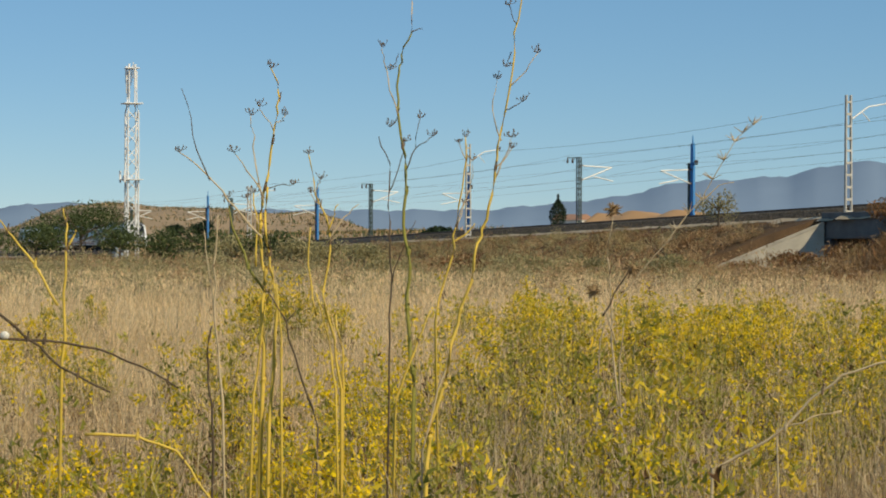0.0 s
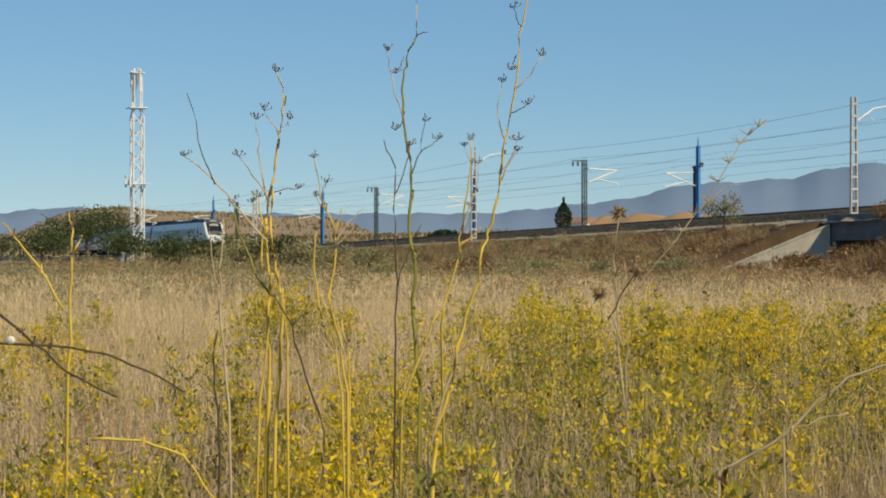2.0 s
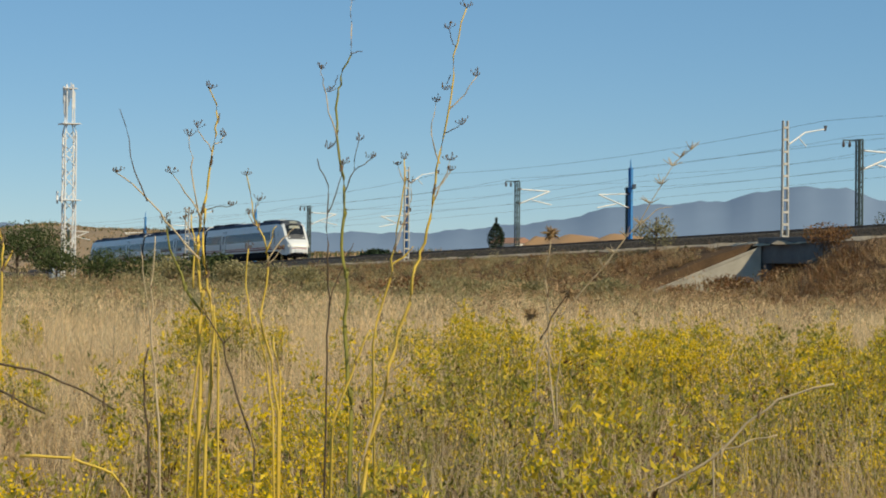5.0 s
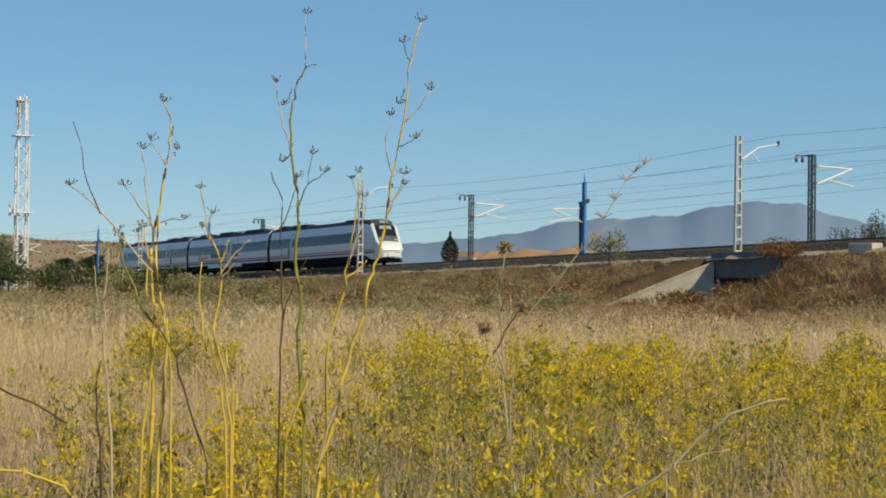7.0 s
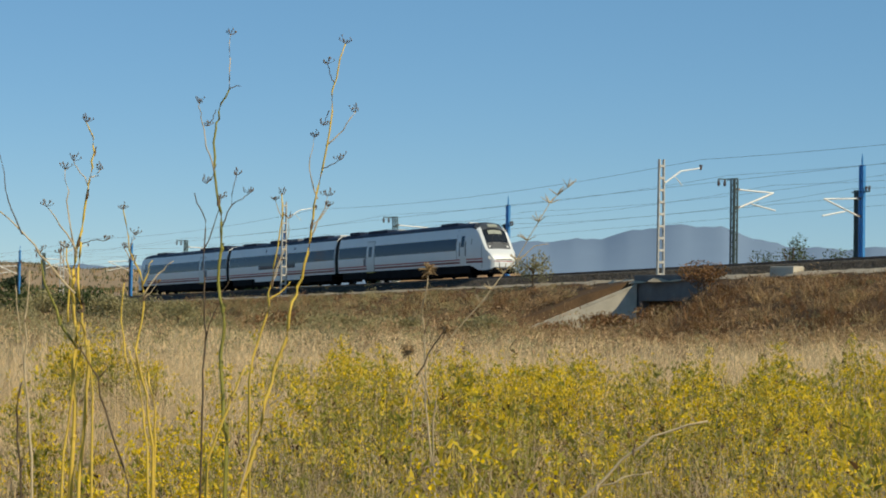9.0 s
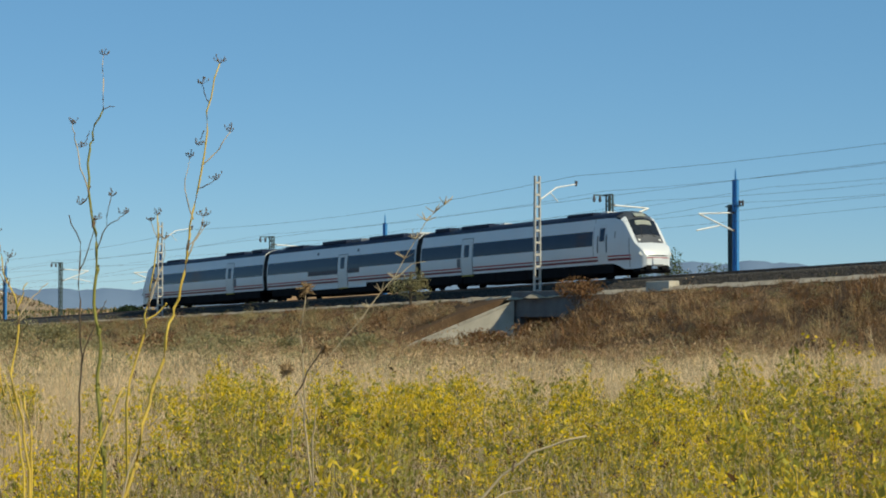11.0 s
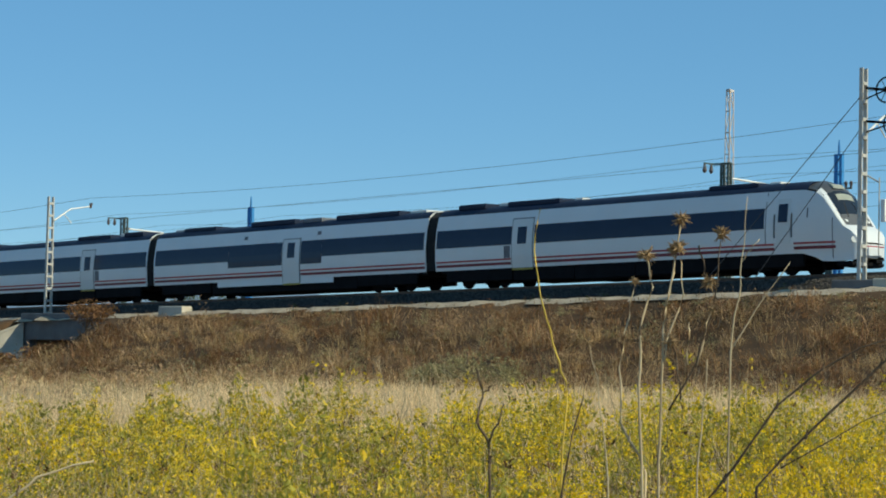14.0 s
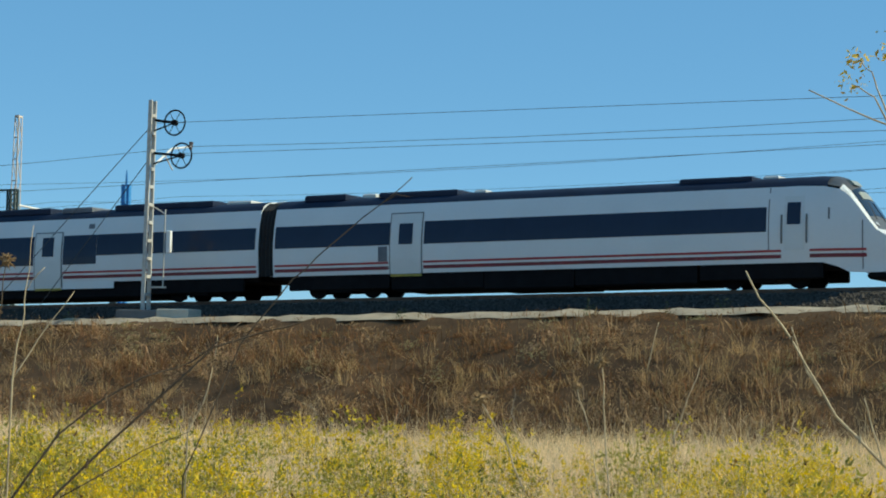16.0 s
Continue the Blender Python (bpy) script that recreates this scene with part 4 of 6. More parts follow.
# ---------------------------------------------------------------- trees and bushes
def leaf_cloud(n, centre, size, leaf, seed, shape=None):
    """Many small leaf quads inside lumpy blobs; returns vertices and faces."""
    rng = np.random.default_rng(seed)
    lumps = rng.normal(0, 1, (14, 3))
    lumps /= np.linalg.norm(lumps, axis=1)[:, None]
    lumps *= rng.uniform(0.25, 0.72, (14, 1))
    lumps[:, 2] = lumps[:, 2] * 0.8
    k = rng.integers(0, 14, n)
    d = rng.normal(0, 1, (n, 3))
    d /= np.linalg.norm(d, axis=1)[:, None]
    p = lumps[k] + d * (rng.uniform(0.25, 1, (n, 1)) ** 0.5) * 0.42
    if shape == "cone":
        h = rng.random(n) ** 0.75
        ang = rng.uniform(0, 6.283, n)
        rad = np.sin(np.clip(h * 1.05 + 0.08, 0, 1) * math.pi) ** 0.7 * rng.uniform(0.55, 1.05, n)
        p = np.stack([rad * np.cos(ang), rad * np.sin(ang), h * 2 - 1], 1)
    c = np.asarray(centre) + p * np.asarray(size)
    a = rng.normal(0, 1, (n, 3))
    b = rng.normal(0, 1, (n, 3))
    a *= (leaf * rng.uniform(0.6, 1.3, (n, 1))) / np.linalg.norm(a, axis=1)[:, None]
    b *= (leaf * 0.5 * rng.uniform(0.6, 1.3, (n, 1))) / np.linalg.norm(b, axis=1)[:, None]
    v = np.stack([c - a, c - b, c + a, c + b], 1).reshape(-1, 3)
    return v, np.arange(n * 4).reshape(-1, 4)


def tree(name, x, y, height, width, leaf, n, mat, label, seed, shape=None, bare=0.15, group=""):
    z = float(land_z(x, y))
    t = thing(name, (x, y, z - 0.1), label, "tree" if height > 3.5 else "bush", group)
    rng = random.Random(seed)
    b = Build().tube([(0, 0, 0), (0.06 * width * rng.uniform(-1, 1), 0, height * 0.35), (0, 0, height * 0.75)], [height * 0.03, height * 0.022, height * 0.008], 7)
    for k in range(6):
        a = k * 1.05 + rng.random()
        z0 = height * rng.uniform(0.2, 0.5)
        b.tube([(0, 0, z0), (math.cos(a) * width * 0.22, math.sin(a) * width * 0.22, z0 + height * 0.15), (math.cos(a) * width * 0.38, math.sin(a) * width * 0.38, z0 + height * 0.32)], [height * 0.014, height * 0.009, height * 0.004], 5)
    part("trunk", b, M["bark"], t)
    v, f = leaf_cloud(n, (0, 0, height * (0.5 + bare / 2)), (width / 2, width / 2, height * (0.5 - bare / 2)), leaf, seed, shape)
    part("crown", big_mesh("crown", v, [f], [M[mat]]), None, t)
    return t


def polar(az, r):
    return r * math.sin(radians(az)), r * math.cos(radians(az))


for az, r, h, w, n, mat, seed in ((-77.05, 215, 7.2, 12.0, 5200, "bush", 1), (-78.2, 205, 4.2, 7.5, 2600, "bush", 2), (-76.1, 200, 4.2, 6.5, 2400, "bush", 3), (-79.6, 210, 4.4, 8.0, 2200, "bush", 21), (-81.5, 210, 5.0, 9.0, 2200, "bush", 22),
                                  (-75.1, 185, 3.7, 5.5, 1700, "bush", 4), (-74.0, 178, 3.9, 6.0, 1800, "bush", 5), (-73.2, 172, 3.3, 5.0, 1300, "edge_bush", 23), (-71.6, 162, 2.9, 4.5, 1200, "edge_bush", 24), (-70.0, 156, 2.4, 4.5, 1000, "edge_bush", 25), (-67.6, 146, 1.7, 4.5, 900, "scrub", 26), (-72.4, 165, 3.5, 5.0, 1300, "bush", 6), (-70.9, 160, 3.0, 4.5, 1100, "edge_bush", 7), (-69.4, 150, 1.3, 3.4, 700, "edge_bush", 8),
                                  (-65.9, 140, 1.6, 4.6, 1200, "edge_bush", 9), (-64.6, 136, 1.5, 4.0, 1100, "edge_bush", 10), (-62.4, 132, 1.6, 4.5, 1200, "edge_bush", 11)):
    x, y = polar(az, r)
    tree("bush", x, y, h, w, 0.15, n, mat, "dense dark green bush at the edge of the field", seed, group="bushes of the field edge")
for k, (bx, by, bh) in enumerate(((-112.6, 66.6, 1.9), (-109.8, 66.0, 2.0), (-107.2, 67.0, 2.3), (-104.8, 66.4, 2.4), (-102.6, 66.8, 2.6), (-114.6, 65.0, 1.2))):
    tree("bush", bx, by, bh, 3.4, 0.09, 1500, "scrub", "brown dry shrub in front of the underpass", 40 + k, group="shrubs at the underpass")
x, y = polar(-61.1, 146)
tree("bush", x, y, 3.0, 3.0, 0.09, 1300, "edge_bush", "olive yellow shrub on the top of the embankment", 12, bare=-0.05)
for az, r, h, w, seed in ((-47.4, 88, 2.2, 3.2, 50), (-46.4, 87, 1.8, 2.6, 51), (-48.3, 89, 1.5, 2.4, 52)):
    x, y = polar(az, r)
    tree("bush", x, y, h, w, 0.06, 1300, "edge_bush", "grey-green shrub at the foot of the embankment", seed, bare=0.02, group="shrubs at the foot of the slope")
x, y = polar(-65.12, 455)
tree("cypress", x, y, 7.6, 3.4, 0.30, 1500, "cypress", "dark slender cypress beyond the tracks", 13, "cone", 0.02)
for az, r, h, w, s in ((-74.75, 560, 5, 6, 14), (-74.1, 560, 5.5, 9, 15), (-76.6, 540, 8, 13, 16), (-63.7, 470, 3.5, 6, 17), (-64.2, 470, 3, 5, 18), (-68.1, 420, 3, 8, 19)):
    x, y = polar(az, r)
    tree("bush", x, y, h, w, 0.42, 900, "cypress", "dark bush on the far hillside", s, group="far bushes")
for az, r, h, w, s in ((-55.3, 250, 6.3, 5.0, 30), (-54.6, 245, 8.2, 4.5, 31), (-54.0, 250, 6.0, 5.5, 32), (-53.4, 250, 6.8, 5.5, 33), (-52.7, 255, 5.2, 5.5, 34)):
    x, y = polar(az, r)
    tree("tree", x, y, h, w, 0.16, 900, "bush", "slender sparse tree beyond the tracks", s, bare=0.2, group="sparse trees beyond the tracks")


def far_house():
    x, y = polar(-64.75, 520)
    z = float(land_z(x, y))
    h = thing("farm_house", pose(x, y, z, 0, 0, 20), "small white farm house in the distance", "house")
    w = part("wall", Build().box(-4, 4, -3, 3, -0.5, 3.0), M["house"], h)
    part("roof", Build().quad_box([(-4.3, -3.3, 3.0), (4.3, -3.3, 3.0), (4.3, 3.3, 3.0), (-4.3, 3.3, 3.0), (-4.3, -0.1, 4.3), (4.3, -0.1, 4.3), (4.3, 0.1, 4.3), (-4.3, 0.1, 4.3)]), M["tile_roof"], h)
    part("window", Build().box(-2.2, -1.2, -3.05, -2.98, 1.0, 2.0), M["tinted"], w)
    part("window", Build().box(1.2, 2.2, -3.05, -2.98, 1.0, 2.0), M["tinted"], w)


def earth_mound():
    """The long heap of orange earth beyond the tracks."""
    rows = []
    x0, y0 = polar(-64.4, 400)
    x1, y1 = polar(-60.7, 370)
    d = Vector((x1 - x0, y1 - y0, 0))
    n = Vector((-d.y, d.x, 0)).normalized()
    for k in range(41):
        u = k / 40
        c = Vector((x0, y0, 0)) + d * u
        h = 7.6 * min(1, 8 * u, 6 * (1 - u)) + 0.5 * math.sin(u * 21) * min(1, 8 * u)
        rows.append([tuple(c + n * w + Vector((0, 0, hh))) for w, hh in ((-14, 1.0), (-6, h * 0.6 + 0.8), (-1.5, h + 0.3), (3, h), (12, 1.0))])
    tagged(new("earth_mound", Build().sheet(rows).mesh("earth_mound", M["orange_soil"], True)), "long heap of bare orange earth beyond the tracks", "earth", kind="structure")


far_house()
earth_mound()


# ---------------------------------------------------------------- grass and weeds
def wedge(n, r0, r1, power, rng, az0=-92.0, az1=-8.0):
    """Random places over the field in front of the eye's side of the line."""
    r = r0 + (r1 - r0) * rng.random(n) ** power
    a = np.radians(rng.uniform(az0, az1, n))
    return r * np.sin(a), r * np.cos(a)


def blades(rng, x, y, z, per, height, width, spread, lean, head=0.0):
    """Curved two-step blades in tufts: returns (n, 5, 3) points; three triangles each."""
    n = len(x)
    base = np.repeat(np.stack([x, y, z], 1), per, 0)
    m = n * per
    off = rng.normal(0, spread, (m, 2))
    base[:, :2] += off
    ang = np.arctan2(off[:, 1], off[:, 0]) + rng.normal(0, 0.7, m)
    d = np.stack([np.cos(ang), np.sin(ang), 0 * ang], 1)
    h = np.repeat(height, per) * rng.uniform(0.55, 1.15, m)
    ln = np.abs(rng.normal(0, lean, m))[:, None]
    mid = base + d * ln * 0.35 * h[:, None] + np.array([0, 0, 1]) * (h * 0.6)[:, None]
    tip = base + d * ln * 1.1 * h[:, None] + np.array([0, 0, 1]) * (h * (1 - 0.25 * ln[:, 0]))[:, None]
    side_a = rng.uniform(0, 6.283, m)
    s = np.stack([np.cos(side_a), np.sin(side_a), 0 * ang], 1) * (width * rng.uniform(0.6, 1.4, m))[:, None]
    return np.stack([base - s, base + s, mid - s * (0.8 + head), mid + s * (0.8 + head), tip], 1)


BLADE = np.array([(0, 1, 3), (0, 3, 2), (2, 3, 4)])


def blade_mesh(name, groups, mats):
    verts, faces, k = [], [], 0
    for g in groups:
        n = len(g)
        verts.append(g.reshape(-1, 3))
        faces.append((k + np.arange(n)[:, None, None] * 5 + BLADE[None]).reshape(-1, 3))
        k += n * 5
    return big_mesh(name, np.concatenate(verts), faces, mats)


def lumpy(x, y, size, seed):
    """Smooth value noise, 0 to 1, on a lattice of the given size."""
    table = np.random.default_rng(seed).random((64, 64))
    u, v = np.asarray(x, float) / size + 900.3, np.asarray(y, float) / size + 900.7
    i, j = np.floor(u).astype(int), np.floor(v).astype(int)
    fu, fv = soft_step(u - i), soft_step(v - j)
    g = lambda p, q: table[p % 64, q % 64]
    return (g(i, j) * (1 - fu) + g(i + 1, j) * fu) * (1 - fv) + (g(i, j + 1) * (1 - fu) + g(i + 1, j + 1) * fu) * fv


def bearing(x, y):
    return np.degrees(np.arctan2(x, np.maximum(y, 1e-3))), np.hypot(x, y)


def bush_plan():
    """Feet of the flowering bushes, well apart: x, y, radius and height of each."""
    rng = np.random.default_rng(3)
    x, y = wedge(9000, 5.2, 40.0, 0.62, rng, -82, -16)
    az, r = bearing(x, y)
    reach = np.interp(az, (-80, -70, -66, -55, -48, -40, -20), (13, 15, 24, 30, 27, 26, 26))
    chance = np.interp(az, (-82, -78, -76.6, -74.6, -73, -68, -66, -58, -50, -46, -38, -30, -18), (1.0, 0.9, 0.3, 0.3, 0.7, 0.7, 1.0, 1.0, 0.8, 0.33, 0.36, 0.26, 0.30))
    chance = chance * (1 - 0.9 * soft_step((r - reach * 0.7) / (reach * 0.6))) * (1 - 0.93 * tangle(x, y)) * (0.06 + 0.94 * soft_step((lumpy(x, y, 2.3, 4) - 0.34) / 0.22))
    chance = np.where((az < -77.2) & (r < 9.5) | (az > -72) & (az < -67.5) & (r < 7.6), 1.0, chance)
    keep = rng.random(len(x)) < chance
    size = rng.uniform(0.16, 0.42, len(x)) * np.interp(r, (5, 8, 20), (0.85, 1.0, 1.25))
    kept = []
    for i in np.nonzero(keep)[0]:
        if all((x[i] - x[j]) ** 2 + (y[i] - y[j]) ** 2 > (0.95 * (size[i] + size[j])) ** 2 for j in kept):
            kept.append(i)
    x, y, size, r, az = x[kept], y[kept], size[kept], r[kept], az[kept]
    high = (0.46 + 0.95 * size + 0.22 * lumpy(x, y, 3.0, 61)) * rng.uniform(0.75, 1.15, len(x)) * np.interp(r, (5, 8, 12, 30), (1.28, 1.20, 1.05, 1.08))
    return x, y, size, high


BUSHES = None


def patch(x, y):
    """1 inside a flowering bush, falling to 0 a little outside it."""
    global BUSHES
    BUSHES = BUSHES or bush_plan()
    bx, by, size, _ = BUSHES
    out = np.zeros(len(x))
    for k in range(0, len(x), 2000):
        d = np.hypot(x[k:k + 2000, None] - bx[None], y[k:k + 2000, None] - by[None]) / size[None]
        out[k:k + 2000] = np.clip(1.9 - d.min(1), 0, 1)
    return out


def tangle(x, y):
    """0 to 1: the grey-brown thicket of dead stems close by."""
    az, r = bearing(x, y)
    return soft_step((az + 63) / 2.5) * soft_step((-51 - az) / 3) * soft_step((9.8 - r) / 1.4)


def grass_height(x, y):
    az, r = bearing(x, y)
    h = 0.42 + 0.75 * lumpy(x, y, 3.2, 7) * lumpy(x, y, 9.0, 8) + 0.50 * lumpy(x, y, 1.1, 9)
    return h * np.interp(r, (5, 9, 14, 26, 45, 90), (0.5, 0.62, 0.82, 0.95, 0.86, 0.75)) * np.interp(az, (-80, -50, -40, -20), (0.95, 1.0, 1.12, 1.22))


def fluff(rng, tips, per, spread, size):
    """Loose seed panicles round the tips of the grass."""
    c = np.repeat(tips, per, 0) + rng.normal(0, 1, (len(tips) * per, 3)) * spread
    n = len(c)
    d = rng.normal(0, 1, (n, 3)) + np.array([0, 0, 0.6])
    d *= size * rng.uniform(0.6, 1.5, (n, 1)) / np.linalg.norm(d, axis=1)[:, None]
    e = np.cross(d, rng.normal(0, 1, (n, 3))) * 0.9
    e *= size * 0.22 / np.maximum(np.linalg.norm(e, axis=1)[:, None], 1e-6)
    return np.stack([c - d, c + e, c + d], 1)


def dry_grass():
    rng = np.random.default_rng(11)
    x, y = wedge(15000, 9.0, 62.0, 0.85, rng, -81.5, -16.5)
    keep = (y < 61) & (rng.random(len(x)) < np.clip(1.05 - 1.3 * patch(x, y), 0.04, 1)) & (rng.random(len(x)) < 0.35 + 0.9 * lumpy(x, y, 2.0, 21))
    x, y = x[keep], y[keep]
    az, r = bearing(x, y)
    h = grass_height(x, y) * rng.uniform(0.7, 1.2, len(x))
    h = np.where(rng.random(len(x)) < 0.05, h * 1.35, h)
    a = blades(rng, x, y, field_z(x, y), 9, h, 0.0011 + 0.00007 * np.repeat(r, 9), 0.22, 1.5)
    tips = a[:, 4][(np.hypot(a[:, 4, 0], a[:, 4, 1]) < 45) & (rng.random(len(a)) < 0.55)]
    seeds = fluff(rng, tips, 4, 0.05, 0.022)
    xf, yf = wedge(12000, 58.0, 150.0, 0.75, rng, -83, -18)
    keep = (yf < 60.5) & (rng.random(len(xf)) < 0.25 + 0.9 * lumpy(xf, yf, 5.0, 22))
    xf, yf = xf[keep], yf[keep]
    hf = (0.30 + 0.75 * lumpy(xf, yf, 6.0, 23) * lumpy(xf, yf, 2.0, 24)) * rng.uniform(0.7, 1.25, len(xf))
    b = blades(rng, xf, yf, land_z(xf, yf), 7, hf, 0.006 + 0.00008 * np.repeat(np.hypot(xf, yf), 7), 0.3, 1.2)
    xn, yn = wedge(2300, 4.6, 11.0, 0.9, rng, -81.5, -16.5)
    c = blades(rng, xn, yn, field_z(xn, yn), 8, (0.30 + 0.45 * lumpy(xn, yn, 0.9, 25)) * rng.uniform(0.6, 1.3, len(xn)), 0.0014, 0.12, 1.3)
    stalks = np.concatenate([a, b, c[rng.random(len(c)) < 0.35]])
    k = len(stalks) * 5
    me = big_mesh("dry_grass", np.concatenate([stalks.reshape(-1, 3), seeds.reshape(-1, 3)]),
                  [(np.arange(len(stalks))[:, None, None] * 5 + BLADE[None]).reshape(-1, 3), k + np.arange(len(seeds) * 3).reshape(-1, 3)], [M["straw"], M["panicle"]])
    tagged(new("dry_grass", me), "tall pale dry grass of the field", "dry grass", kind="stuff")


def twigs(rng, x, y, z, length, width, slant):
    """Straight leaning stalks with two side twigs each."""
    n = len(x)
    ang = rng.uniform(0, 6.283, n)
    tilt = np.abs(rng.normal(0, slant, n))
    d = np.stack([np.cos(ang) * np.sin(tilt), np.sin(ang) * np.sin(tilt), np.cos(tilt)], 1)
    base = np.stack([x, y, z], 1)
    out = []

    def ribbon(p, way, ln, w):
        m = len(p)
        bend = rng.normal(0, 0.05, (m, 3)) * ln[:, None]
        q, e = p + way * (ln * 0.55)[:, None] + bend, p + way * ln[:, None]
        sa = rng.uniform(0, 6.283, m)
        s = np.stack([np.cos(sa), np.sin(sa), 0.3 * np.cos(sa)], 1) * w
        out.append(np.stack([p - s, p + s, q - s * 0.75, q + s * 0.75, e], 1))

    ribbon(base, d, length, width)
    for k in range(3):
        u = rng.uniform(0.4, 0.85, n)
        way = d + rng.normal(0, 0.5, (n, 3))
        way /= np.linalg.norm(way, axis=1)[:, None]
        ribbon(base + d * (length * u)[:, None], way, length * rng.uniform(0.15, 0.4, n), width * 0.6)
    return np.concatenate(out)


def brown_weeds():
    rng = np.random.default_rng(12)
    x, y = wedge(3600, 4.8, 22.0, 0.9, rng, -81.5, -16.5)
    keep = rng.random(len(x)) < np.clip(0.75 - 0.8 * patch(x, y), 0.08, 1)
    x, y = x[keep], y[keep]
    a = blades(rng, x, y, field_z(x, y), 8, (0.42 + 0.4 * lumpy(x, y, 1.2, 31)) * rng.uniform(0.6, 1.25, len(x)), 0.0022, 0.14, 1.3)
    # the thicket of dead stems
    x, y = wedge(9500, 4.9, 10.2, 0.9, rng, -64, -50)
    keep = rng.random(len(x)) < tangle(x, y)
    x, y = x[keep], y[keep]
    t = twigs(rng, x, y, field_z(x, y), rng.uniform(0.45, 0.95, len(x)), 0.0017, 0.55)
    pick = rng.random(len(t)) < 0.75
    # single pale and dark stalks
    x, y = wedge(2400, 5.0, 17.0, 0.8, rng, -81.5, -16.5)
    b = twigs(rng, x, y, field_z(x, y), rng.uniform(0.6, 1.12, len(x)), 0.0020, 0.42)
    x, y = wedge(1300, 6.0, 13.0, 0.8, rng, -70, -52)
    b = np.concatenate([b, twigs(rng, x, y, field_z(x, y), rng.uniform(0.6, 1.05, len(x)), 0.0020, 0.5)])
    dark = rng.random(len(b)) < 0.18
    x, y = wedge(800, 20.0, 62.0, 0.9, rng, -81.5, -16.5)
    tall = twigs(rng, x, y, field_z(x, y), rng.uniform(0.8, 1.45, len(x)), 0.0055, 0.25)
    me = blade_mesh("brown_weeds", [np.concatenate([a, t[pick]]), np.concatenate([b[~dark], t[~pick], tall]), b[dark]], [M["straw_dark"], M["stalk"], M["stalk_dark"]])
    tagged(new("brown_weeds", me), "tangle of brown dry weeds and twigs", "dry weeds", kind="stuff")


def lumps(rng, x, y, z, radius, height, per, leaf):
    """Low rounded shrubs of many small leaves, denser towards the outside."""
    n = len(x)
    k = np.repeat(np.arange(n), per)
    m = len(k)
    d = rng.normal(0, 1, (m, 3))
    d /= np.linalg.norm(d, axis=1)[:, None]
    d[:, 2] = np.abs(d[:, 2])
    wob = 0.75 + 0.5 * np.sin(d[:, 0] * 5 + k) * np.sin(d[:, 1] * 4 + k * 2.0)
    d *= (rng.random((m, 1)) ** 0.3) * wob[:, None]
    c = np.stack([x, y, z], 1)[k] + d * np.stack([radius[k], radius[k], height[k]], 1)
    a = rng.normal(0, 1, (m, 3)) + np.array([0, 0, 0.5])
    b = rng.normal(0, 1, (m, 3))
    s = (leaf * rng.uniform(0.6, 1.5, m))[:, None]
    a *= s / np.linalg.norm(a, axis=1)[:, None]
    b *= s * 0.45 / np.linalg.norm(b, axis=1)[:, None]
    return np.stack([c - a, c + b, c + a], 1)


def lump_mesh(name, sets, mats):
    v = np.concatenate([g.reshape(-1, 3) for g in sets])
    faces, k = [], 0
    for g in sets:
        faces.append(k + np.arange(len(g) * 3).reshape(-1, 3))
        k += len(g) * 3
    return big_mesh(name, v, faces, mats)


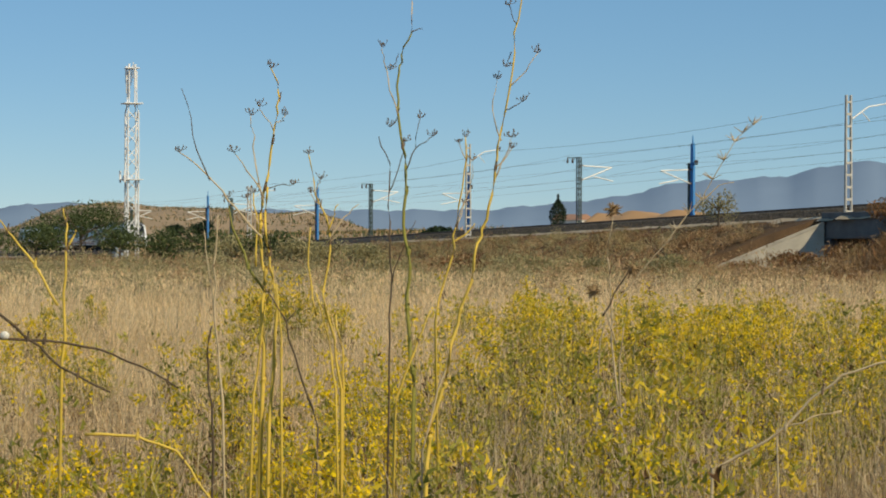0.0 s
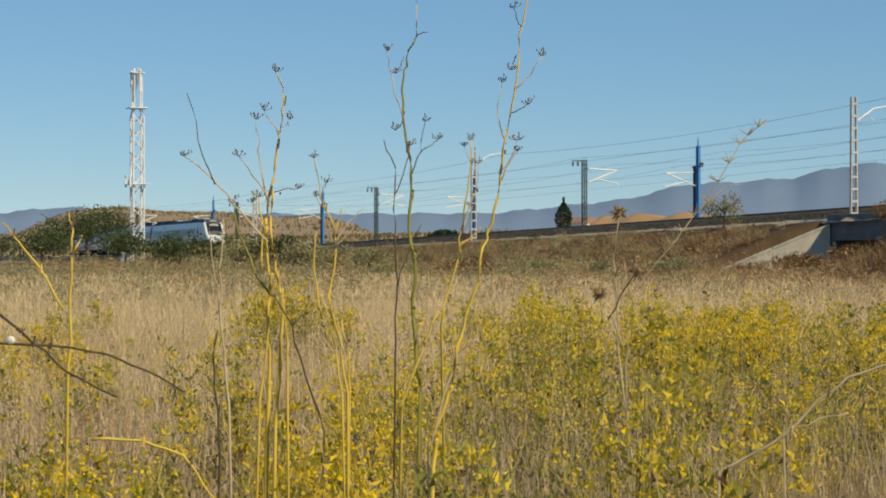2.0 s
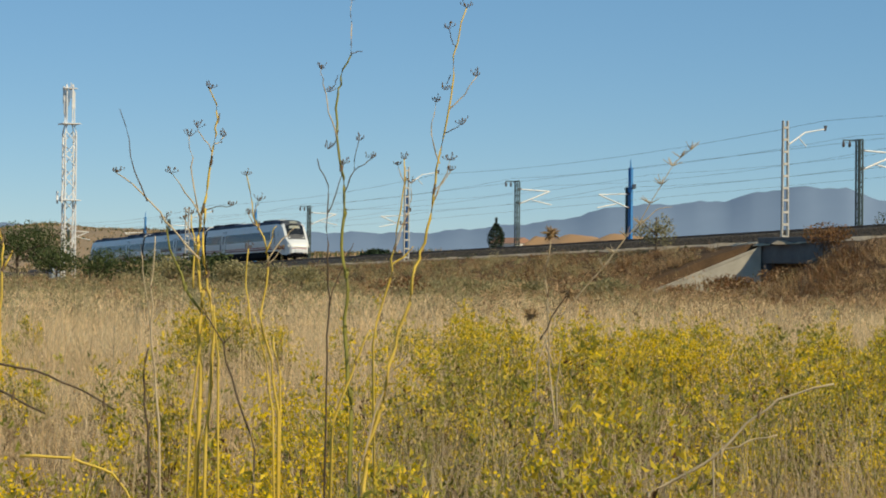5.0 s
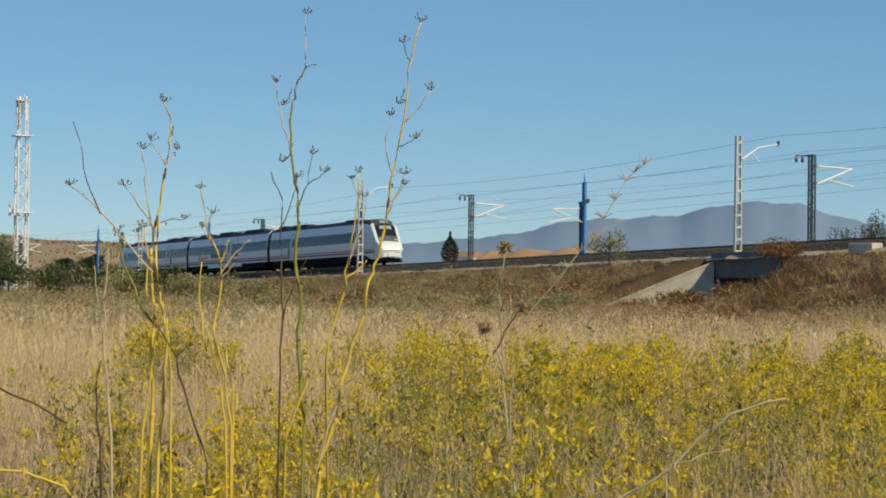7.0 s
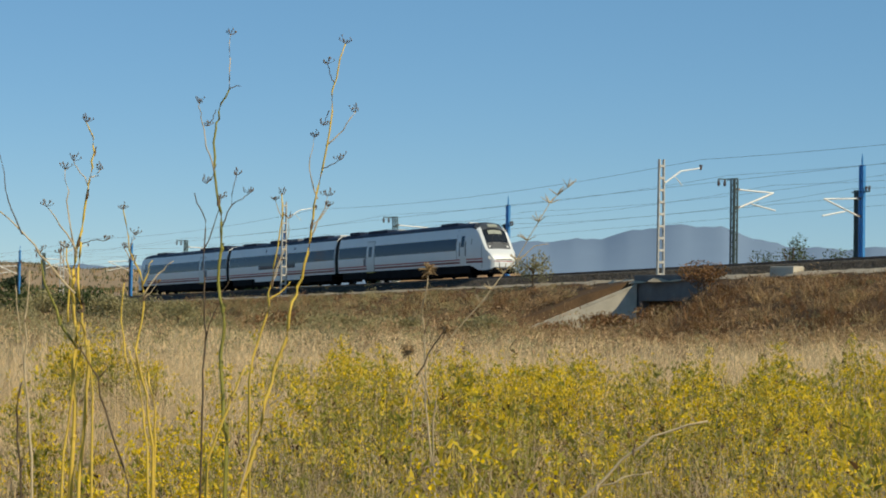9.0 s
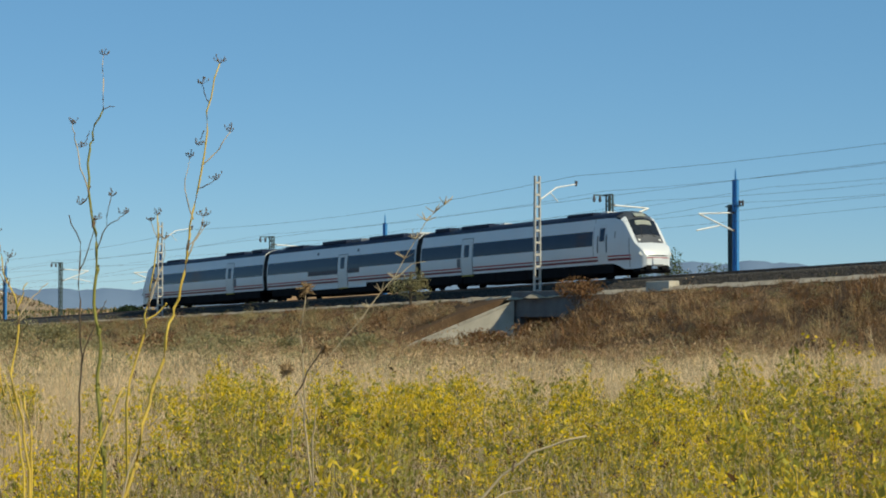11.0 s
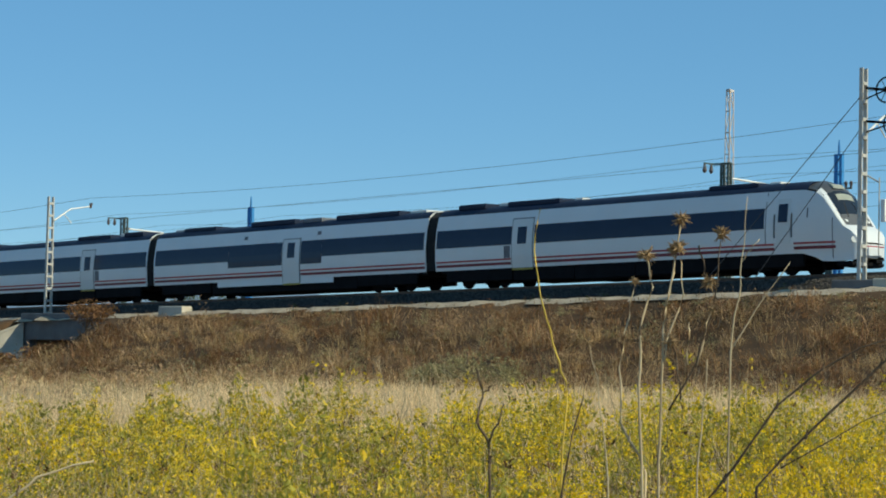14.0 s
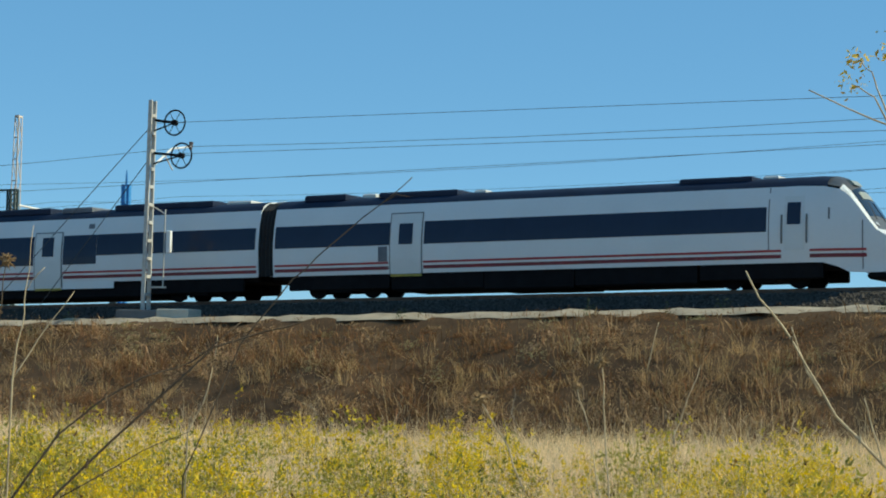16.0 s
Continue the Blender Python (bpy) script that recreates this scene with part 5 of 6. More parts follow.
def slope_scrub():
    rng = np.random.default_rng(13)
    open_slope = lambda x, y: ~((x > -119.0) & (x < -103.5) & (y > 65.6))
    n = 7500
    x = -330 + 350 * rng.random(n) ** 0.62
    y = TRACK_Y - 15.5 + 11.1 * rng.random(n)
    ok = open_slope(x, y)
    x, y = x[ok], y[ok]
    clump = 0.25 + 1.3 * lumpy(x, y, 2.4, 41) * (0.4 + lumpy(x, y, 0.9, 42))
    top = np.clip((TRACK_Y - 4.4 - y) / 2.0, np.where(x < -125, 0.05, 0.42), 1)
    per = 8
    a = blades(rng, x, y, land_z(x, y) - 0.05, per, 0.75 * clump * top, np.repeat(0.010 + 0.006 * rng.random(len(x)), per), 0.28, 1.3)
    pick = rng.random(len(a)) < np.repeat(np.clip(0.95 - 0.55 * lumpy(x, y, 3.5, 43), 0, 1), per)
    xt = -200 + 215 * rng.random(1000) ** 0.7
    yt = TRACK_Y - 16.0 + 8.5 * rng.random(1000) ** 1.8
    ok = open_slope(xt, yt)
    xt, yt = xt[ok], yt[ok]
    tuft = blades(rng, xt, yt, land_z(xt, yt) - 0.05, 30, rng.uniform(0.5, 1.2, len(xt)), 0.007, 0.16, 1.5)
    me = blade_mesh("slope_scrub", [a[pick], a[~pick], tuft], [M["scrub"], M["straw_dark"], M["foot_grass"]])
    tagged(new("slope_scrub", me), "dense brown scrub on the embankment slope", "scrub", kind="stuff")
    # rounded low shrubs between the grass
    n = 3000
    x = -310 + 325 * rng.random(n) ** 0.55
    y = TRACK_Y - 15.0 + 10.0 * rng.random(n)
    ok = open_slope(x, y) & (rng.random(n) < 0.35 + 1.0 * lumpy(x, y, 3.0, 44))
    x, y = x[ok], y[ok]
    rad = rng.uniform(0.3, 1.0, len(x))
    high = rad * rng.uniform(0.9, 1.7, len(x)) * np.clip((TRACK_Y - 5.0 - y) / 2.0, 0.3, 1)
    size = 0.030 + 0.00026 * np.hypot(x, y)
    green = rng.random(len(x)) < np.where(x < -128, 0.72, np.where(x > -60, 0.05, 0.12))
    sets = []
    pale = rng.random(len(x)) < 1.5 * lumpy(x, y, 2.5, 45) - 0.25
    for g in (green, ~green & pale, ~green & ~pale):
        sets.append(lumps(rng, x[g], y[g], land_z(x[g], y[g]) - 0.05, rad[g], high[g], 210, np.repeat(size[g], 210)))
    tagged(new("slope_shrubs", lump_mesh("slope_shrubs", sets, [M["edge_bush"], M["brown_bush"], M["scrub"]])), "low rounded brown and green shrubs on the embankment", "shrubs", kind="stuff")
    # weeds that hang on to the edge of the gravel strip
    x = rng.uniform(-160, -10, 26)
    y = np.full(26, TRACK_Y - 4.6) + rng.normal(0, 0.25, 26)
    rad = rng.uniform(0.15, 0.4, 26)
    g = lumps(rng, x, y, rail_z(x) - 1.0, rad, rad * 1.5, 70, np.full(26 * 70, 0.045))
    tagged(new("edge_weeds", lump_mesh("edge_weeds", [g], [M["bush"]])), "small green weeds along the gravel strip", "weeds", kind="stuff")


def field_edge():
    """Olive and brown scrub where the field ends."""
    rng = np.random.default_rng(16)
    x, y = wedge(3000, 48.0, 175.0, 0.9, rng, -84, -50)
    az, r = bearing(x, y)
    keep = (y < 62) & (rng.random(len(x)) < np.clip(1.6 * lumpy(x, y, 7.0, 51) - 0.25, 0.05, 1) * np.interp(r, (60, 78, 95), (0.0, 0.6, 1.0)))
    x, y, az, r = x[keep], y[keep], az[keep], r[keep]
    rad = rng.uniform(0.4, 1.2, len(x))
    high = rad * rng.uniform(0.7, 1.5, len(x)) * np.interp(r, (48, 80, 175), (0.75, 1.2, 2.0))
    size = 0.045 + 0.00050 * r
    green = rng.random(len(x)) < np.interp(az, (-80, -68, -62, -55), (0.8, 0.7, 0.35, 0.15))
    sets = [lumps(rng, x[g], y[g], land_z(x[g], y[g]) - 0.1, rad[g], high[g], 110, np.repeat(size[g], 110)) for g in (green, ~green)]
    tagged(new("field_edge_scrub", lump_mesh("field_edge_scrub", sets, [M["edge_bush"], M["brown_bush"]])), "olive and brown scrub along the end of the field", "scrub", kind="stuff")


def hill_scrub():
    rng = np.random.default_rng(14)
    az, r = np.radians(rng.uniform(-81, -58, 9000)), rng.uniform(330, 820, 9000)
    x, y = r * np.sin(az), r * np.cos(az)
    keep = y > 122
    x, y = x[keep], y[keep]
    a = blades(rng, x, y, land_z(x, y) - 0.1, 4, 1.1 + 0.7 * wave(x, y, 20.0, 2.0), 0.13, 0.8, 0.6)
    pick = rng.random(len(a)) < 0.5
    tagged(new("hill_scrub", blade_mesh("hill_scrub", [a[pick], a[~pick]], [M["straw_dark"], M["bush"]])), "dry scrub and low bushes on the far land", "scrub", kind="stuff")


def flower_weeds():
    """Bushy upright weeds: splayed leafy stems that end in spikes of small yellow heads."""
    rng = np.random.default_rng(15)
    cx, cy, size, tall = BUSHES or bush_plan()
    az, cr = bearing(cx, cy)
    bloom = np.clip(1.7 * lumpy(cx, cy, 1.6, 62) - 0.62 + rng.normal(0, 0.30, len(cx)) + 0.30 * (az > -48) + 0.45 * ((cr < 9) & (az < -67)), 0.02, 1)
    tint = np.clip(0.55 * bloom + rng.uniform(0, 0.6, len(cx)), 0, 1)
    count = (np.where(cr < 15, 40, 24) * (size / 0.3) ** 1.3).astype(int) + 5
    who = np.repeat(np.arange(len(cx)), count)
    n = len(who)
    out = np.sqrt(rng.random(n))
    ang = rng.uniform(0, 6.283, n)
    off = np.stack([np.cos(ang), np.sin(ang)], 1) * (out * size[who])[:, None]
    x, y = cx[who] + off[:, 0] * 0.55, cy[who] + off[:, 1] * 0.55
    r = np.hypot(x, y)
    h = tall[who] * (1.0 - 0.45 * out ** 2) * rng.uniform(0.70, 1.14, n)
    drift = rng.normal(0, 0.07, (len(cx), 2))[who]
    lean = np.concatenate([off * rng.uniform(0.3, 0.9, (n, 1)) + drift + rng.normal(0, 0.03, (n, 2)), np.zeros((n, 1))], 1)
    base = np.stack([x, y, field_z(x, y)], 1)
    at = lambda i, u: base[i] + lean[i] * (u ** 1.5)[:, None] + np.array([0, 0, 1]) * (h[i] * u)[:, None]
    idx = np.arange(n)
    s_a = rng.uniform(0, 6.283, n)
    s = np.stack([np.cos(s_a), np.sin(s_a), 0 * s_a], 1) * 0.0024
    b0, b1, b2 = at(idx, np.zeros(n)), at(idx, np.full(n, 0.6)), at(idx, np.full(n, 0.98))
    stems = np.stack([b0 - s, b0 + s, b1 - s, b1 + s, b2], 1)
    # leaves in small sprigs close round the stem; a sprig is of one colour
    q = np.repeat(idx, np.where(r < 9, 9, np.where(r < 14, 6, 4)))
    uq = rng.uniform(0.10, 1.0, len(q)) ** 0.8
    side = rng.normal(0, 1, (len(q), 3)) * np.array([1, 1, 0.5])
    spot = at(q, uq) + side * (0.010 + 0.045 * np.clip(1.1 - uq, 0, 1))[:, None]
    tone = tint[who[q]]
    # low sprigs wither; their dark brown also paints the shade inside the bush
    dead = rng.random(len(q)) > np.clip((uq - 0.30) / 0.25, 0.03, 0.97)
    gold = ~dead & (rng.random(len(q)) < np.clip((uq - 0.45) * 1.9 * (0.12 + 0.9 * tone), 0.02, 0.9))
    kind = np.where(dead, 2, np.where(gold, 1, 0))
    k = np.repeat(np.arange(len(q)), 5)
    i = q[k]
    d = rng.normal(0, 1, (len(k), 3))
    d[:, 2] = np.abs(d[:, 2]) * 0.8 + 0.5
    d /= np.linalg.norm(d, axis=1)[:, None]
    far = (1 + r[i] * 0.03)[:, None]
    c = spot[k] + rng.normal(0, 0.011, (len(k), 3)) * far
    e = np.cross(d, rng.normal(0, 1, (len(k), 3)))
    e /= np.linalg.norm(e, axis=1)[:, None]
    size = (0.0100 + 0.0085 * rng.random((len(k), 1))) * far
    leaves = np.stack([c - e * size * 0.42, c + d * size * 2.1, c + e * size * 0.46 + d * size * 0.6], 1)
    green, gold, dead = kind[k] == 0, kind[k] == 1, kind[k] == 2
    # bunches of small heads over the upper part of the flowering stems
    q = np.repeat(idx, 6)
    q = q[rng.random(len(q)) < (bloom[who[q]] ** 1.1) * np.where(r[q] < 14, 0.95, 0.7)]
    uq = 1.04 - 0.40 * rng.random(len(q)) ** 1.1
    spot = at(q, uq) + rng.normal(0, 1, (len(q), 3)) * (0.008 + 0.055 * (1.04 - uq))[:, None]
    k = np.repeat(np.arange(len(q)), 5)
    i = q[k]
    far = (1 + r[i] * 0.035)[:, None]
    c = spot[k] + rng.normal(0, 0.009, (len(k), 3)) * far
    a = rng.normal(0, 1, (len(k), 3))
    b = rng.normal(0, 1, (len(k), 3))
    fs = (0.0042 + 0.0032 * rng.random((len(k), 1))) * far
    a *= fs / np.linalg.norm(a, axis=1)[:, None]
    b -= a * (np.sum(a * b, 1) / np.sum(a * a, 1))[:, None]
    b *= fs / np.linalg.norm(b, axis=1)[:, None]
    heads = np.stack([c - a, c - b, c + a, c + b], 1)
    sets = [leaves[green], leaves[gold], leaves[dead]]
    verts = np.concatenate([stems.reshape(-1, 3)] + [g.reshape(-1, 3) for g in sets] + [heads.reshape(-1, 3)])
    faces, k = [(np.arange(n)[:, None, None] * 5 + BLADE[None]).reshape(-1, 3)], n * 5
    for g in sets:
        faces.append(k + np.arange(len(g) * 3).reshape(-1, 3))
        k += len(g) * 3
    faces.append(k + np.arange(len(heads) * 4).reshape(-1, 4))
    me = big_mesh("flowering_weeds", verts, faces, [M["weed_stem"], M["green_leaf"], M["leaf"], M["dead_shade_leaf"], M["flower"]])
    tagged(new("flowering_weeds", me), "dense green weeds with small yellow flowers", "flowering weeds", kind="stuff")


dry_grass()
brown_weeds()
slope_scrub()
field_edge()
hill_scrub()
flower_weeds()


# ---------------------------------------------------------------- tall single plants
plant_rng = random.Random(77)


def plant(name, az, r, label):
    """A tall plant facing the path; its stems are given as (across, height) in metres."""
    x, y = polar(az, r)
    p = thing(name, pose(x, y, 0, 0, 0, -az), label, name.replace("_", " "))
    p["foot"] = float(field_z(x, y))
    return p


def umbel(parent, c, size):
    b = Build()
    for k in range(9):
        a, e = k * 0.7 + plant_rng.random(), plant_rng.uniform(0.15, 1.2)
        q = c + Vector((math.cos(a) * math.cos(e), math.sin(a) * math.cos(e), math.sin(e))) * size * plant_rng.uniform(0.5, 1.5)
        b.tube([c, q, q + Vector((0.001, 0, 0.003)), q + Vector((0, 0, 0.008))], [0.0009, 0.0009, 0.0026, 0.0008], 4)
    tagged(part("umbel", b, M["seed"], parent), kind="stuff")


def spiky_head(parent, c, size):
    b = Build().tube([c - Vector((0, 0, size * 0.5)), c, c + Vector((0, 0, size * 0.5))], [size * 0.25, size * 0.45, size * 0.2], 8)
    for k in range(46):
        d = Vector((plant_rng.gauss(0, 1), plant_rng.gauss(0, 1), plant_rng.gauss(0.25, 0.8))).normalized()
        b.tube([c + d * size * 0.3, c + d * size * plant_rng.uniform(0.8, 1.25) + Vector((0, 0, -0.1 * size))], [size * 0.10, size * 0.02], 4)
    part("seed_head", b, M["thistle"], parent, "spiky dry brown seed head")


def stem(p, mat, r0, r1, tip, pts):
    """One stem of a plant; the lowest ones are carried down to the soil."""
    pts = [Vector((u, 0, z)) for u, z in pts]
    jig = plant_rng.uniform(-0.05, 0.05)
    smooth = []
    for a, c in zip(pts, pts[1:]):
        for k in range(3):
            q = a.lerp(c, k / 3)
            smooth.append(q + Vector((plant_rng.gauss(0, 0.003), jig + plant_rng.gauss(0, 0.008), plant_rng.gauss(0, 0.002))))
    smooth.append(pts[-1] + Vector((0, jig, 0)))
    first = not p.children
    slim = 0.78 if mat.startswith("fennel") else 0.66
    r0, r1 = r0 * slim, r1 * slim
    n = len(smooth)
    radii = [r0 + (r1 - r0) * i / (n - 1) for i in range(n)]
    low = min(q.z for q in pts)
    if low > p["foot"] and (first or low < 1.25) and abs(pts[0].z - low) < 0.02:
        foot = Vector((pts[0].x + 0.04 * plant_rng.uniform(-1, 1), jig, p["foot"] - 0.03))
        smooth.insert(0, foot)
        radii.insert(0, r0 * 1.1)
    s = part("stem", Build().tube(smooth, radii, 7), M[mat], p, "", True)
    for i in range(3, n - 1, 4):
        if r0 > 0.004 and plant_rng.random() < 0.75:
            q = smooth[i]
            part("node", Build().tube([q - Vector((0, 0, 0.012)), q + Vector((0.002, 0, 0.004)), q + Vector((0.006, 0, 0.022))], [radii[i] * 1.05, radii[i] * 1.45, radii[i] * 0.9], 7), M["seed"] if i > n * 0.5 else M[mat], s)
            if i > n * 0.45 and tip == "umbel" and plant_rng.random() < 0.7:
                e = q + Vector((plant_rng.choice((-1, 1)) * plant_rng.uniform(0.02, 0.06), plant_rng.uniform(-0.03, 0.03), plant_rng.uniform(0.03, 0.10)))
                part("twig", Build().tube([q, q.lerp(e, 0.5) + Vector((0, 0, -0.01)), e], [0.0026, 0.002, 0.0014], 5), M["stalk"], s)
                umbel(s, e, 0.014)
    end = smooth[-1]
    if tip == "umbel":
        umbel(s, end, 0.020)
    elif tip == "head":
        spiky_head(s, end, 0.036)
    elif tip == "smallhead":
        spiky_head(s, end, 0.022)
    elif tip == "plume":
        b = Build()
        for i in range(n - 9, n):
            for k in range(5):
                d = Vector((plant_rng.uniform(-1, 1), plant_rng.uniform(-1, 1), plant_rng.uniform(0.2, 1))).normalized()
                b.tube([smooth[i], smooth[i] + d * 0.05], [0.003, 0.001], 4)
        tagged(part("plume", b, M["stalk"], s, "pale feathery seed plume"), kind="stuff")
    elif tip == "leafy":
        v, f = leaf_cloud(26, end, (0.06, 0.05, 0.06), 0.011, plant_rng.randrange(999))
        part("leaves", big_mesh("leaves", v, [f], [M["leaf"]]), None, s, "yellowing leaves")
        v, f = leaf_cloud(26, end, (0.06, 0.05, 0.07), 0.010, plant_rng.randrange(999))
        part("dry_leaves", big_mesh("dry_leaves", v, [f], [M["fennel"]]), None, s)
    return s


def snail(az, r, z):
    x, y = polar(az, r)
    b = Build()
    for k in range(7):
        a = k * 0.5
        b.ring((x, y, z + 0.008), (math.cos(a), math.sin(a), 0.3), 0.006 + 0.0005 * k, 0.0055, 10)
    tagged(part("snail", b, M["snail"]), "small white snail shell on a dark dry stalk", "snail")


p = plant("fennel", -72.58, 8.0, "tall dry yellow fennel stalk with small seed heads")
stem(p, "fennel", 0.011, 0.003, "umbel", ((0.00, 1.00), (0.01, 1.21), (-0.00, 1.37), (0.01, 1.48), (-0.00, 1.60), (-0.01, 1.72), (0.01, 1.82), (0.03, 1.94), (0.05, 2.08), (0.06, 2.16), (0.03, 2.24)))
stem(p, "fennel", 0.009, 0.005, "", ((0.03, 1.00), (0.05, 1.29), (0.05, 1.44), (0.03, 1.54), (0.01, 1.68), (0.02, 1.82)))
stem(p, "stalk", 0.006, 0.003, "umbel", ((-0.00, 1.64), (-0.07, 1.72), (-0.14, 1.80), (-0.21, 1.88), (-0.29, 1.94)))
stem(p, "stalk_dark", 0.004, 0.002, "", ((-0.18, 1.84), (-0.22, 1.92), (-0.24, 2.00), (-0.28, 2.16)))
stem(p, "stalk", 0.005, 0.002, "umbel", ((0.01, 1.78), (-0.05, 1.88), (-0.10, 1.94)))
stem(p, "stalk", 0.005, 0.002, "umbel", ((-0.00, 1.76), (-0.03, 1.96), (-0.04, 2.07)))
stem(p, "stalk_dark", 0.003, 0.002, "umbel", ((0.01, 1.81), (0.06, 1.83), (0.11, 1.83)))
stem(p, "stalk", 0.003, 0.002, "umbel", ((0.05, 2.05), (0.07, 2.05), (0.08, 2.07)))
stem(p, "stalk", 0.003, 0.002, "umbel", ((0.04, 2.02), (0.00, 2.08), (-0.01, 2.10)))
stem(p, "fennel", 0.006, 0.003, "", ((-0.03, 1.09), (0.01, 1.37), (0.04, 1.54)))
stem(p, "fennel", 0.006, 0.004, "", ((0.07, 1.11), (0.07, 1.29), (0.05, 1.48)))
stem(p, "fennel", 0.005, 0.003, "umbel", ((-0.02, 1.54), (-0.02, 1.68), (-0.03, 1.80)))
stem(p, "fennel_green", 0.007, 0.004, "umbel", ((0.01, 1.45), (-0.05, 1.54), (-0.10, 1.68), (-0.12, 1.78)))
p = plant("fennel", -68.74, 8.3, "tall dry yellow fennel stalk with small seed heads")
stem(p, "fennel_green", 0.01, 0.004, "", ((0.00, 1.09), (-0.01, 1.19), (-0.03, 1.38), (-0.01, 1.54), (-0.04, 1.69), (-0.03, 1.87), (-0.04, 1.98), (-0.06, 2.10), (-0.06, 2.25), (-0.05, 2.31), (-0.01, 2.40)))
stem(p, "stalk", 0.004, 0.002, "umbel", ((-0.01, 2.40), (-0.01, 2.51), (-0.01, 2.60)))
stem(p, "stalk_dark", 0.003, 0.002, "", ((-0.01, 2.40), (0.01, 2.41), (0.03, 2.41)))
stem(p, "stalk", 0.004, 0.002, "umbel", ((-0.06, 2.09), (-0.09, 2.18), (-0.11, 2.29), (-0.12, 2.34)))
stem(p, "stalk_dark", 0.004, 0.002, "umbel", ((-0.03, 1.89), (0.00, 1.97), (0.02, 2.08)))
stem(p, "stalk_dark", 0.003, 0.002, "umbel", ((0.00, 1.97), (0.04, 2.00), (0.07, 2.02)))
stem(p, "stalk_dark", 0.003, 0.002, "umbel", ((-0.06, 2.12), (-0.07, 2.07), (-0.09, 2.05)))
stem(p, "stalk_dark", 0.003, 0.002, "umbel", ((-0.06, 2.32), (-0.07, 2.29), (-0.09, 2.26)))
stem(p, "fennel", 0.007, 0.005, "", ((-0.07, 1.02), (-0.03, 1.15), (0.01, 1.27), (0.06, 1.38)))
p = plant("dry_stalk", -69.38, 8.6, "dark brown dry weed stalk")
stem(p, "stalk_dark", 0.006, 0.003, "", ((0.00, 1.07), (0.00, 1.28), (0.01, 1.50), (0.00, 1.65), (-0.00, 1.82), (0.00, 1.93), (-0.04, 2.03)))
stem(p, "stalk_dark", 0.004, 0.002, "umbel", ((0.00, 1.82), (0.03, 1.90), (0.06, 2.01)))
stem(p, "stalk_dark", 0.004, 0.002, "", ((0.01, 1.48), (0.06, 1.63), (0.10, 1.71)))
p = plant("fennel", -68.42, 7.8, "tall dry yellow fennel stalk with small seed heads")
stem(p, "fennel", 0.01, 0.003, "umbel", ((0.00, 0.87), (0.01, 1.00), (0.06, 1.14), (0.10, 1.35), (0.15, 1.49), (0.17, 1.62), (0.20, 1.70), (0.23, 1.84), (0.24, 1.95), (0.28, 2.13), (0.30, 2.34), (0.34, 2.51)))
stem(p, "stalk", 0.005, 0.002, "umbel", ((0.23, 1.84), (0.27, 1.93), (0.29, 1.99)))
stem(p, "stalk", 0.004, 0.002, "umbel", ((0.25, 1.98), (0.22, 2.08), (0.24, 2.19)))
stem(p, "stalk_dark", 0.003, 0.002, "umbel", ((0.27, 2.08), (0.30, 2.09), (0.33, 2.11)))
stem(p, "stalk", 0.004, 0.002, "umbel", ((0.28, 2.16), (0.34, 2.22), (0.38, 2.28)))
stem(p, "stalk_dark", 0.003, 0.002, "umbel", ((0.29, 2.28), (0.28, 2.25), (0.27, 2.23)))
stem(p, "stalk_dark", 0.003, 0.002, "umbel", ((0.31, 2.37), (0.29, 2.40), (0.28, 2.44)))
stem(p, "stalk", 0.006, 0.003, "", ((-0.01, 0.91), (0.04, 1.12), (0.09, 1.26), (0.15, 1.31)))
p = plant("fennel", -70.59, 9.0, "tall dry yellow fennel stalk with small seed heads")
stem(p, "fennel", 0.007, 0.003, "umbel", ((0.00, 1.05), (-0.03, 1.25), (-0.07, 1.43), (-0.04, 1.60), (-0.05, 1.69), (-0.10, 1.82), (-0.13, 1.98)))
stem(p, "stalk", 0.005, 0.002, "", ((-0.05, 1.64), (0.01, 1.73), (0.07, 1.78)))
stem(p, "fennel", 0.005, 0.002, "", ((-0.05, 1.67), (-0.03, 1.74), (-0.01, 1.78)))
stem(p, "fennel", 0.005, 0.003, "umbel", ((-0.10, 1.34), (-0.13, 1.54), (-0.12, 1.69)))
stem(p, "fennel", 0.006, 0.003, "", ((-0.02, 1.05), (-0.05, 1.25), (-0.10, 1.43)))
stem(p, "fennel", 0.006, 0.004, "", ((0.01, 1.07), (0.01, 1.20), (-0.02, 1.34)))
stem(p, "stalk", 0.004, 0.002, "umbel", ((-0.10, 1.82), (-0.09, 1.86), (-0.08, 1.88)))
p = plant("fennel", -68.19, 9.4, "tall dry yellow fennel stalk with small seed heads")
stem(p, "fennel", 0.007, 0.003, "umbel", ((0.00, 1.30), (0.06, 1.57), (0.08, 1.70), (0.12, 1.93), (0.12, 2.07)))
stem(p, "fennel", 0.005, 0.003, "", ((0.07, 1.63), (0.14, 1.68), (0.16, 1.71)))
stem(p, "stalk", 0.004, 0.002, "umbel", ((0.08, 1.70), (0.15, 1.91), (0.15, 1.97)))
p = plant("fennel", -77.51, 7.4, "tall dry yellow fennel stalk with small seed heads")
stem(p, "fennel", 0.007, 0.003, "", ((0.00, 1.24), (0.00, 1.46), (0.01, 1.60), (0.01, 1.67), (-0.00, 1.73)))
stem(p, "fennel", 0.005, 0.003, "", ((0.01, 1.60), (0.04, 1.65), (0.04, 1.66)))
stem(p, "fennel", 0.006, 0.003, "", ((-0.02, 1.42), (-0.09, 1.55), (-0.16, 1.64), (-0.21, 1.70)))
